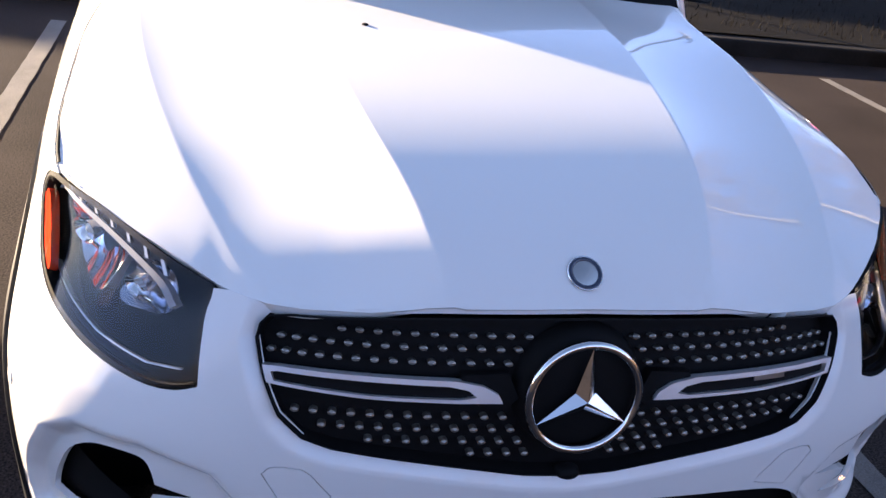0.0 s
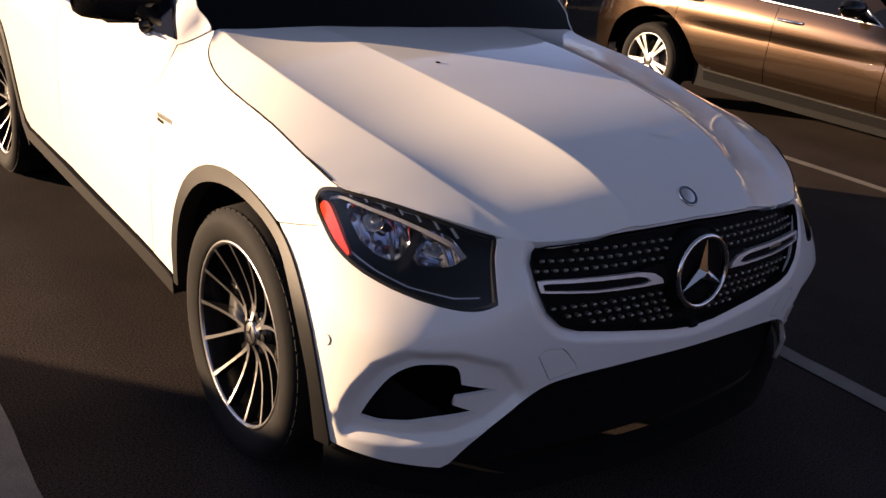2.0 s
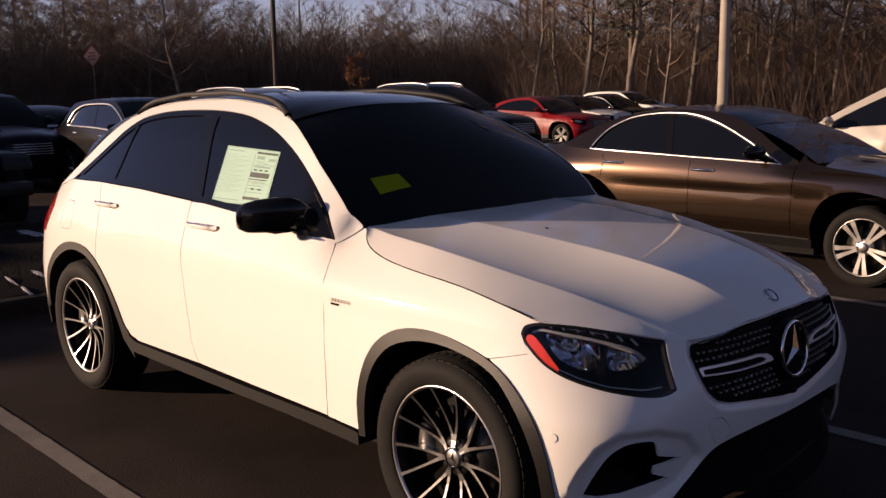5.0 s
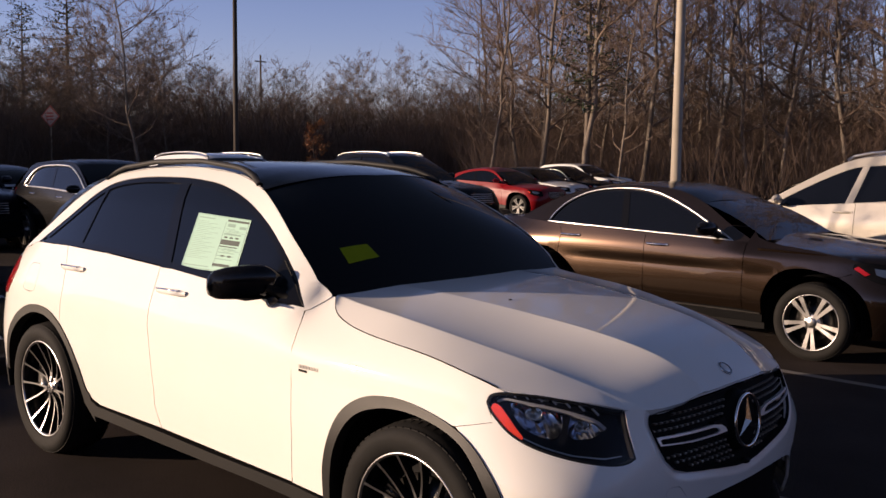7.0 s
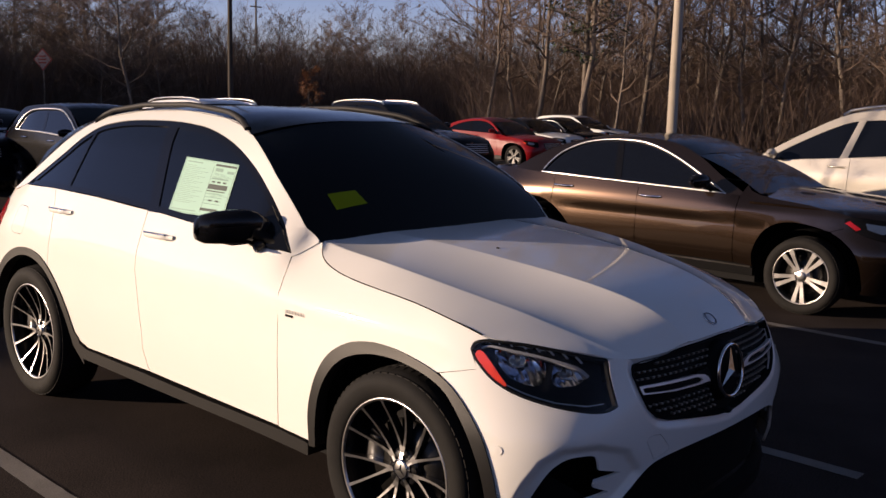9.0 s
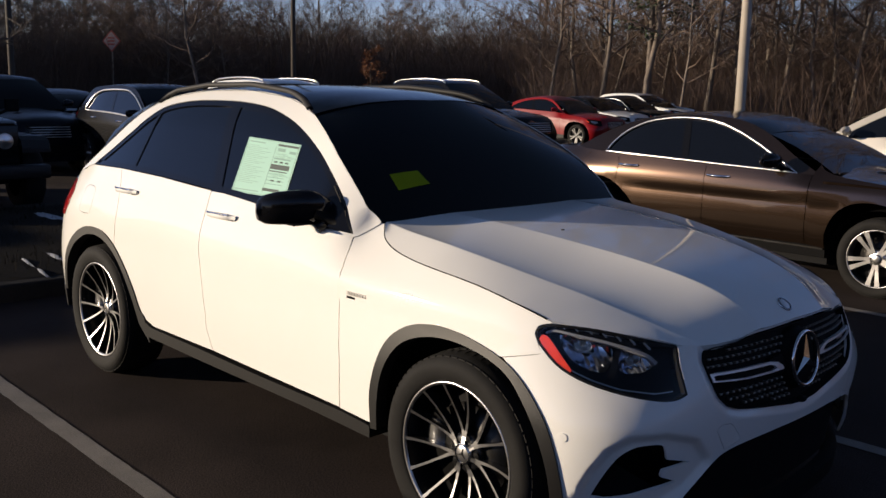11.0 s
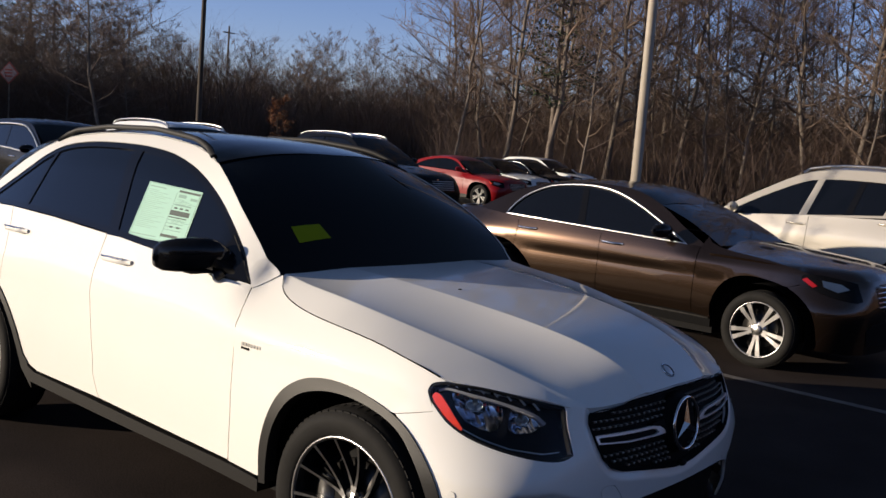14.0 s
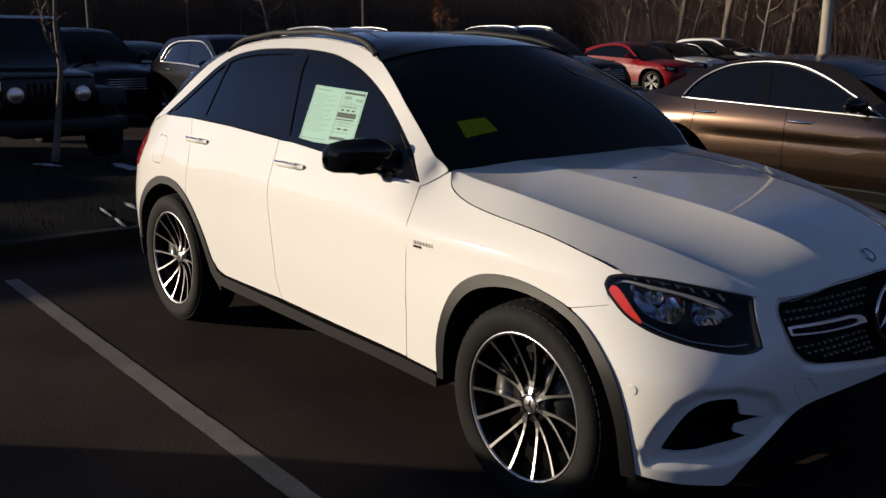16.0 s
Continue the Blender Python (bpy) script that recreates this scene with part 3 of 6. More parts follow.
belt = smooth2(BELT)
top = smooth2(TOPLINE)
dlo = belt[:-1] + top[:-1]
ROOFLINE = [(-3.25, 1.125), (-3.21, 1.160), (-3.08, 1.27), (-2.93, 1.395), (-2.78, 1.495), (-2.6, 1.560), (-2.3, 1.597), (-1.88, 1.605), (-1.52, 1.577), (-1.36, 1.546), (-1.229, 1.506), (-1.076, 1.438), (-.935, 1.360), (-.816, 1.286), (-.720, 1.214), (-.655, 1.156), (-.604, 1.114)]
for surf, fl in ((cabin, False), (cabin_l, True)):
    panel("roof_pillar", surf, smooth2(ROOFLINE) + [(-.600, 1.106), (-.634, 1.076), (-.660, 1.055), (-.6755, 1.048)] + [(x, z + .003) for x, z in top[::-1][1:-1]] + [(-3.11, 1.164), (-3.16, 1.150)], material=M_PAINT, parent=CAR, flip=fl, flange=.005)
    panel("pillar_lining", surf, smooth2(ROOFLINE) + [(-.600, 1.106), (-.634, 1.076), (-.660, 1.055), (-.6755, 1.048)] + [(x, z + .003) for x, z in top[::-1][1:-1]] + [(-3.11, 1.164), (-3.16, 1.150)], material=M_BLACK, parent=CAR, flip=fl, flange=0, lift=-.007)
    panel("window_surround", surf, dlo, [ring(dlo, .024)], material=M_BLACKPAINT, parent=CAR, flip=fl, flange=.01, lift=-.004)
    panel("side_glass", surf, ring(dlo, .022), material=M_GLASS, parent=CAR, flip=fl, flange=0, lift=-.010, step=.06)
    for nm, ln, w in (("window_pillar", [(-1.69, 1.13), (-1.925, 1.55)], .040), ("window_divider", [(-2.595, 1.18), (-2.625, 1.525)], .012)):
        (xa, za), (xb, zb) = ln
        ol = [(xa + w, za), (xb + w, zb), (xb - w, zb), (xa - w, za)]
        panel(nm, surf, ol, material=M_BLACKPAINT, parent=CAR, flip=fl, flange=.006, lift=-.005)

# roof and windscreen
zr = curve1([-3.55, -3.3, -2.9, -2.4, -1.9, -1.5, -1.2, -1.05], [1.50, 1.555, 1.605, 1.632, 1.638, 1.622, 1.585, 1.55])


def roof_y(x):
    zz = np.interp(x, [p[0] for p in ROOFLINE], [p[1] for p in ROOFLINE])
    return -cabin(x, zz)[1], zz


def roof_at(x, v):
    ye, ze = roof_y(x)
    z0 = zr(x)
    return (x, v * (ye + .002), ze + (z0 - ze) * (1 - abs(v) ** 2.6))


panel("roof", roof_at, [(-3.1, -1), (-1.24, -1), (-1.20, -.7), (-1.17, -.4), (-1.15, 0), (-1.17, .4), (-1.20, .7), (-1.24, 1), (-3.1, 1), (-3.2, .8), (-3.25, 0), (-3.2, -.8)], material=M_ROOF, parent=CAR, step=.06, flip=False)


SCREEN_SIDE = smooth2(ROOFLINE, 6)[::-1]
SCREEN_SIDE = [p for p in SCREEN_SIDE if p[0] > -1.262]
side_len = np.linspace(0, 1, len(SCREEN_SIDE))


def screen_at(u, v):
    """u 0 base to 1 top; v across. Its sides follow the pillars."""
    xs, zs = float(np.interp(u, side_len, [p[0] for p in SCREEN_SIDE])), float(np.interp(u, side_len, [p[1] for p in SCREEN_SIDE]))
    ys = -cabin(xs, zs)[1] - .006
    top_mid = roof_at(-1.15, 0)
    bow = .03 * math.sin(math.pi * u)
    xm, zm = -.555 + (top_mid[0] + .555) * u + bow * .5, 1.095 + (top_mid[2] - 1.095) * u + bow
    w = abs(v) ** 2.2
    return (xm + (xs - xm) * w, v * ys, zm + (zs - .006 - zm) * w)


panel("windscreen", screen_at, [(0, -1), (1, -1), (1, 1), (0, 1)], material=M_WIND, parent=CAR, step=.08, flange=.005, flip=True)


def rear_glass_at(u, v):
    return (-3.16 - .40 * u, v * (.42 + .1 * u), 1.50 - .38 * u)


panel("rear_window", rear_glass_at, [(0, -1), (1, -1), (1, 1), (0, 1)], material=M_GLASS, parent=CAR, step=.2, flange=0)
# inner tub so that nothing shows through the gaps
V, F = [], []
for x, w, z0, z1 in ((.62, .40, .30, .72), (.52, .56, .22, .72), (.44, .66, .18, .76), (.43, .45, .18, .86), (-.41, .45, .18, 1.02), (-.44, .70, .20, .98), (-2.25, .70, .22, 1.02), (-2.27, .5, .24, 1.08), (-3.4, .5, .24, 1.08), (-3.42, .7, .3, 1.0), (-3.55, .5, .35, 1.0)):
    V += [(x, -w, z0), (x, w, z0), (x, w * .93, z1), (x, -w * .93, z1)]
n = len(V) // 4
F = [(4 * i + k, 4 * i + 4 + k, 4 * i + 4 + (k + 1) % 4, 4 * i + (k + 1) % 4) for i in range(n - 1) for k in range(4)] + [(0, 1, 2, 3), (4 * n - 1, 4 * n - 2, 4 * n - 3, 4 * n - 4)]
piece("underbody", V, F, M_BLACK, CAR, smooth=False)

# ---- details of the white car ----
M_AMBER = mat("amber_reflector", (0.68, 0.055, 0.018), 0.15, coat=0.5, noise_scale=60, noise_amt=0.15)
M_REDLENS = mat("red_lens", (0.35, 0.01, 0.012), 0.1, coat=0.6)
M_BOWL = mat("reflector_bowl", (0.60, 0.64, 0.74), 0.12, metal=1.0, noise_scale=35, noise_amt=0.3)
M_LAMPBLACK = mat("lamp_housing_black", (0.003, 0.003, 0.0032), 0.5, noise_scale=30, noise_amt=0.2, spec=0.08)
M_SMOKE = mat("smoked_plastic", (0.006, 0.006, 0.007), 0.22, noise_scale=30, noise_amt=0.2, spec=0.12)
M_LEDSTRIP = mat("daylight_strip", (0.30, 0.31, 0.35), 0.3, noise_scale=40, noise_amt=0.1)
M_PIN = mat("grille_pin", (0.30, 0.27, 0.23), 0.35, metal=0.7)
M_PAPER = mat("sticker_paper", (0.36, 0.60, 0.50), 0.5, noise_scale=3, noise_amt=0.05)
M_INK = mat("sticker_ink", (0.06, 0.08, 0.07), 0.6)
M_GREYINK = mat("sticker_grey_ink", (0.22, 0.36, 0.30), 0.6)
M_YELLOW = mat("yellow_card", (0.23, 0.28, 0.006), 0.7, noise_scale=8, noise_amt=0.1, spec=0.1)
M_RAIL = mat("anodised_rail", (0.007, 0.0065, 0.0065), 0.7)
M_BAR = mat("brushed_silver", (0.86, 0.86, 0.87), 0.5, metal=0.85)
M_NAVY = mat("navy_enamel", (0.02, 0.03, 0.06), 0.2, coat=0.5)


def clear_lens():
    m = bpy.data.materials.new("clear_lens")
    m.use_nodes = True
    n, l = m.node_tree.nodes, m.node_tree.links
    n.clear()
    out, mix, tr, gl, fr = (n.new(k) for k in ("ShaderNodeOutputMaterial", "ShaderNodeMixShader", "ShaderNodeBsdfTransparent", "ShaderNodeBsdfGlossy", "ShaderNodeFresnel"))
    fr.inputs["IOR"].default_value = 1.45
    gl.inputs["Roughness"].default_value = 0.01
    tr.inputs["Color"].default_value = (0.93, 0.94, 0.95, 1)
    l.new(fr.outputs[0], mix.inputs[0])
    l.new(tr.outputs[0], mix.inputs[1])
    l.new(gl.outputs[0], mix.inputs[2])
    l.new(mix.outputs[0], out.inputs[0])
    return m


M_CLEAR = clear_lens()


def on(name, outline, material, lift, parent=CAR, holes=(), flange=.004, step=.025, two=True, label=""):
    a = panel(name, body_s, outline, holes, material, parent, step, flange, label, lift, True)
    if two:
        panel(name, body_s, mirrored(outline), [mirrored(h) for h in holes], material, parent, step, flange, label, lift, True)
    return a


# wheel arch trim, sill trim and liners
IN_F = [(-.408, .35), (-.402, .45), (-.379, .563), (-.326, .664), (-.252, .730), (-.148, .766), (-.035, .776), (.075, .765), (.178, .739), (.258, .698), (.340, .617), (.389, .535), (.422, .43), (.435, .27)]
IN_R = [(-3.34, .40), (-3.305, .53), (-3.24, .63), (-3.12, .722), (-2.955, .785), (-2.79, .789), (-2.645, .742), (-2.52, .655), (-2.435, .555), (-2.37, .44), (-2.345, .385)]
trim_f = side(S, smooth2([(-.446, .345)] + ARCH_F + [(.478, .27)]) + smooth2(IN_F)[::-1])
trim_r = side(S, smooth2([(-3.40, .40)] + ARCH_R[:-1] + [(-2.24, .30)]) + smooth2(IN_R)[::-1])
on("arch_trim", trim_f, M_PLASTIC, .007, flange=.05)
on("arch_trim", trim_r, M_PLASTIC, .007, flange=.05)
sill = side(S, [(-.447, .355), (-.65, .366), (-1.2, .372), (-1.675, .384), (-2.2, .390), (-2.27, .41), (-2.26, .335), (-1.6, .325), (-.9, .318), (-.45, .305)])
on("sill_trim", sill, M_PLASTIC, .010, flange=.06, step=.05)
for xc, R in ((0.0, .46), (-2.873, .47)):
    for sg in (-1, 1):
        V, F, n = [], [], 28
        for i in range(n + 1):
            a = math.pi * (-.03 + 1.06 * i / n)
            V += [(xc + R * math.cos(a), sg * .90, .345 + R * math.sin(a)), (xc + R * math.cos(a), sg * .52, .345 + R * math.sin(a))]
        F = [(2 * i, 2 * i + 1, 2 * i + 3, 2 * i + 2) for i in range(n)]
        piece("arch_liner", V, F, M_BLACK, CAR)
# bumper lip and lower grille
lip = [(-1.045, .262), (-.85, .240), (-.70, .225), (-.35, .215), (0, .21), (.35, .215), (.70, .225), (.85, .240), (1.045, .262), (1.05, .20), (.7, .155), (0, .145), (-.7, .155), (-1.05, .20)]
on("bumper_lip", lip, M_BLACK, -.004, two=False, flange=.05, step=.04)
on("lower_grille", [(y * 1.03, z + (.012 if z > .3 else 0)) for y, z in LOWER], M_BLACK, -.055, two=False, flange=0, step=.05)
on("intake_back", [(a + (.02 if a > .8 else -.02), z + (.015 if z > .45 else -.015)) for a, z in INTAKE[:6]] + [(.66, .36), (.82, .345), (.93, .345)], M_BLACK, -.05, flange=0, step=.05)
on("tow_cover", ring(TOW, .002), M_PAINT, 0.0)
# a chrome-edged grille with a studded field
on("grille_back", GRILLE, M_BLACK, -.034, two=False, flange=0, step=.05)
on("grille_frame", GRILLE, M_BLACK, -.002, two=False, holes=[ring(GRILLE, .003)], flange=.034)
pv, pf = [(0, 0, .004)], []
for k in range(8):
    pv.append((.0068 * math.cos(k * math.pi / 4), .0042 * math.sin(k * math.pi / 4), .0015))
for k in range(8):
    pv.append((.0068 * math.cos(k * math.pi / 4), .0042 * math.sin(k * math.pi / 4), -.012))
for k in range(8):
    q = (k + 1) % 8
    pf += [(0, 1 + k, 1 + q), (1 + k, 9 + k, 9 + q, 1 + q)]
pin_mesh = mesh_of("grille_pin", pv, pf, M_PIN, False)
inner = ring(GRILLE, .016)
STAR_Z = .728
for row in range(12):
    z = .588 + .0232 * row
    for col in range(-19, 20):
        a = (col + (.5 if row % 2 else 0)) * .031
        if not inside((a, z), inner) or math.hypot(a, z - STAR_Z) < .128 or (.700 < z < .757 and abs(a) < .56):
            continue
        ob = new("grille_pin", pin_mesh)
        p, q = Vector(S.at(a, z)), Vector(S.at(a, z + .01))
        r = Vector(S.at(a - .01, z)) - Vector(S.at(a + .01, z))
        r.normalize()
        up = (q - p).normalized()
        nn = r.cross(up).normalized()
        ob.matrix_basis = Matrix.Translation(p - nn * .022) @ Matrix((r, up, nn)).transposed().to_4x4()
        ob.parent = CAR
bar = [(.532, .752), (.50, .754), (.30, .752), (.21, .750), (.165, .742), (.14, .728), (.132, .714), (.20, .713), (.35, .716), (.518, .726)]
bar_in = [(.513, .744), (.50, .746), (.30, .743), (.22, .741), (.19, .735), (.175, .724), (.20, .719), (.35, .721), (.505, .730)]
on("grille_bar", bar, M_BAR, -.004, holes=[bar_in], flange=.016)
on("grille_bar_inset", bar_in, M_BLACK, -.012, flange=0)
on("bar_badge", [(-.40, .733), (-.40, .743), (-.33, .743), (-.33, .733)], M_SATIN, -.009, two=False, flange=.002)
bridge = [(.20, .757), (.125, .762), (.105, .72), (.125, .70), (.20, .71)]
on("star_mount", bridge, M_BLACK, -.012, flange=.02)
V, F = [], []
pts = [(0.0, .0 + .094 * math.cos(k * math.pi / 32), .094 * math.sin(k * math.pi / 32)) for k in range(64)]
STAR = Matrix.Translation((.806, 0, STAR_Z)) @ pose(0, 0, 0, 0, -6, 0)
V, F = tube(pts, .0072, 10, closed=True)
piece("grille_ring", [STAR @ Vector(v) for v in V], F, M_CHROME, CAR)
V, F = lathe([(.001, .012), (.088, .012), (.105, .022), (.115, .05)], 40)
piece("star_backing", [STAR @ pose(0, 0, 0, 0, 0, 90) @ Vector(v) for v in V], F, M_BLACK, CAR)
V, F = [], []
for k in range(3):
    t = math.pi / 2 + k * 2 * math.pi / 3
    d, s = Vector((0, math.cos(t), math.sin(t))), Vector((0, -math.sin(t), math.cos(t)))
    b = len(V)
    V += [Vector((.016, 0, 0)), d * .090 + Vector((.004, 0, 0)), d * .024 + s * .0155 * 1.15, d * .024 - s * .0155 * 1.15]
    t2 = t + math.pi / 3
    t3 = t - math.pi / 3
    V[-2] = Vector((.002, math.cos(t2) * .020, math.sin(t2) * .020))
    V[-1] = Vector((.002, math.cos(t3) * .020, math.sin(t3) * .020))
    V += [d * .090 - s * .001 + Vector((.002, 0, 0))]
    F += [(b, b + 1, b + 2), (b, b + 3, b + 1)]
piece("grille_star", [STAR @ Vector(v) for v in V], F, M_CHROME, CAR, smooth=False)
V, F = lathe([(.001, -.012), (.010, -.011), (.014, -.005), (.015, .01)], 16)
piece("front_camera", [Vector((.806, 0, .580)) + pose(0, 0, 0, 0, 0, 90) @ Vector((v[0] * 1.5, v[1], v[2] * .8)) for v in V], F, M_BLACK, CAR)
# bonnet badge
E1 = (bonnet_z(.705, 0) - bonnet_z(.719, 0)) / .014
bz = bonnet_z(.712, 0)
tilt = Matrix.Translation((.712, 0, bz + .001)) @ pose(0, 0, 0, 0, math.degrees(math.atan(E1)), 0)
for nm, prof, mt in (("badge_ring", [(.0215, .0008), (.022, .003), (.027, .0034), (.0285, .0028), (.029, 0)], M_NAVY), ("badge_centre", [(.0005, .003), (.020, .0026), (.0216, .002)], M_SATIN), ("badge_rim", [(.0285, .002), (.0295, .003), (.0305, .002), (.031, 0)], M_CHROME)):
    V, F = lathe(prof, 32)
    piece(nm, [tilt @ Vector((v[0], v[2], v[1])) for v in V], [f[::-1] for f in F], mt, CAR)
V, F = lathe([(.0005, .004), (.006, .003), (.008, 0)], 12)
piece("washer_nozzle", [Vector((-.098 + v[0], -.251 + v[2], bonnet_z(-.098, .251) + v[1])) for v in V], F, M_BLACK, CAR)
# parking sensors
for a, z in ((S.ax(.469, .566), .566),):
    for sg in (1, -1):
        c = [(sg * a + .014 * math.cos(k * math.pi / 8), z + .014 * math.sin(k * math.pi / 8)) for k in range(16)]
        panel("parking_sensor", body_s, c, (), M_PAINT, CAR, .02, .003, "", .0025, True)

# headlights
for mir in (False, True):
    fx = (lambda o: mirrored(o)) if mir else (lambda o: o)
    lamp = new("headlight")
    lamp.parent = CAR
    P = lambda nm, ol, mt, lift, holes=(), fl=.0, st=.025: panel(nm, body_s, fx(ol), [fx(h) for h in holes], mt, lamp, st, fl, "", lift, True)
    P("lamp_housing", HL, M_LAMPBLACK, -.07, st=.04)
    lens = P("lens", HL, M_CLEAR, -.001, fl=0, st=.02)
    lens.visible_shadow = False
    P("bezel", HL, M_BLACK, -.0018, [ring(HL, .008)], .022)
    side_p = lambda pts: side(S, pts)
    P("side_reflector", side_p(smooth2([(.318, .846), (.326, .860), (.347, .854), (.378, .824), (.410, .792), (.440, .764), (.424, .757), (.384, .777), (.345, .806), (.318, .846)], 3)[:-1]), M_AMBER, -.004, fl=.015)
    brow = smooth2([(.33, .872), (.36, .882), (.44, .872), (.53, .852), (.60, .828), (.635, .80)], 4)
    brow_low = [(x - .003, z - .007) for x, z in brow][::-1]
    P("daylight_strip", side_p(brow + brow_low), M_LEDSTRIP, -.022, fl=.02)
    P("upper_visor", side_p([(.32, .885)] + [(x + .006, z + .022) for x, z in brow[3:-6]] + [(x + .002, z + .003) for x, z in brow[3:-6]][::-1]), M_SMOKE, -.018, fl=0)
    for k in range(7):
        x0 = .375 + k * .036
        z0 = float(np.interp(x0, [p[0] for p in brow], [p[1] for p in brow])) + .006
        P("visor_rib", side_p([(x0 - .010, z0 + .017), (x0 - .0065, z0 + .018), (x0 + .014, z0 - .001), (x0 + .0105, z0 - .002)]), M_SATIN, -.008, fl=.006, st=.02)
    P("lower_trim", side_p([(.42, .771), (.50, .745), (.58, .7235), (.66, .7110), (.69, .714), (.69, .7165), (.66, .7135), (.58, .7260), (.50, .7475), (.42, .7735)]), M_SATIN, -.020, fl=.01)
    P("lower_band", side_p([(.43, .755), (.50, .733), (.58, .712), (.66, .699), (.695, .702), (.692, .690), (.65, .690), (.56, .708), (.47, .738)]), M_SMOKE, -.016, fl=.0)
    for ol, dep in ((smooth2([(.372, .857), (.44, .858), (.508, .838), (.533, .797), (.530, .757), (.48, .758), (.428, .778), (.390, .812), (.372, .857)], 3)[:-1], .050), (smooth2([(.545, .834), (.598, .817), (.632, .785), (.628, .757), (.595, .750), (.558, .768), (.545, .834)], 3)[:-1], .044)):
        ol = fx(side_p(ol))
        ca_, cz_ = sum(p[0] for p in ol) / len(ol), sum(p[1] for p in ol) / len(ol)
        ra_, rz_ = max(abs(p[0] - ca_) for p in ol), max(abs(p[1] - cz_) for p in ol)

        def bowl_at(a, z, ca_=ca_, cz_=cz_, ra_=ra_, rz_=rz_, dep=dep):
            p = Vector(S.at(a, z))
            r2 = ((a - ca_) / ra_) ** 2 + ((z - cz_) / rz_) ** 2
            h = dep + .030 * (1 - min(r2, 1.5)) + .0012 * math.sin((abs(a) - z * .6) * 150)
            d = Vector((p.x - .1, p.y * .75, .0)).normalized()
            return tuple(p - d * h)
        panel("reflector_bowl", bowl_at, ol, (), M_BOWL, lamp, .009, 0, "", 0, True)
    P("bowl_divider", side_p([(.531, .838), (.540, .836), (.556, .765), (.545, .752), (.535, .765)]), M_SMOKE, -.030, fl=.02)
    for xc, zc_, rr in ((.450, .832, .019), (.582, .797, .016)):
        ac = S.ax(xc, zc_) * (-1 if mir else 1)
        p = Vector(S.at(ac, zc_))
        r = (Vector(S.at(ac - .01, zc_)) - Vector(S.at(ac + .01, zc_))).normalized()
        up = Vector((0, 0, 1))
        nn = r.cross(up).normalized()
        up = nn.cross(r)
        mm = Matrix.Translation(p - nn * .048) @ Matrix((r, nn, up)).transposed().to_4x4()
        V, F = lathe([(.001, -.02), (rr * .5, -.016), (rr * .9, .004), (rr * 1.25, .026), (rr * 1.3, .026)], 28)
        piece("reflector", [mm @ Vector((v[0] * 1.25, v[1], v[2] * .9)) for v in V], F, M_CHROME, lamp)
        V, F = lathe([(.001, .022), (rr * .35, .018), (rr * .5, .004), (rr * .5, -.01)], 24)
        piece("projector_lens", [mm @ Vector(v) for v in V], F, M_SATIN, lamp)
        bm = bmesh.new()
        box(bm, -rr * .9, rr * 1.6, .012, .018, -.004, .002, .001, mm @ pose(0, 0, -.02, 0, -8 if mir else 8, 0))
        part("reflector_blade", bm, M_CHROME, lamp)

# rear lamp
on("rear_lamp", side(S, [(-3.33, 1.06), (-3.29, 1.0), (-3.31, .92), (-3.37, .85), (-3.68, .85), (-3.68, 1.06)]), M_REDLENS, .006, flange=.02)
on("rear_bumper", side(S, [(-3.41, .40), (-3.41, .28), (-3.75, .30), (-3.80, .42)]), M_PLASTIC, .004, flange=.03)


# door handles
def handle(x0, x1, z, sg):
    c = [S.at(S.ax(x, z), z) for x in np.linspace(x0, x1, 9)]
    off = [.004, .022, .030, .033, .034, .033, .030, .022, .004]
    pts = [Vector((p[0], (p[1] - o) * (1 if sg < 0 else -1), z + .010 - .004 * abs(i - 4) / 4)) for i, (p, o) in enumerate(zip(c, off))]
    h = new("door_handle")
    h.parent = CAR
    V, F = tube(pts, [.008, .011, .013, .0135, .0135, .0135, .013, .011, .008], 10, flat=1.1)
    piece("handle_grip", V, F, M_PAINT, h)
    V, F = tube([p + Vector((0, sg * .007, .010)) for p in pts[1:-1]], .005, 8)
    piece("chrome_strip", V, F, M_CHROME, h)


for sg in (-1, 1):
    handle(-1.445, -1.675, 1.035, sg)
    handle(-2.415, -2.645, 1.062, sg)

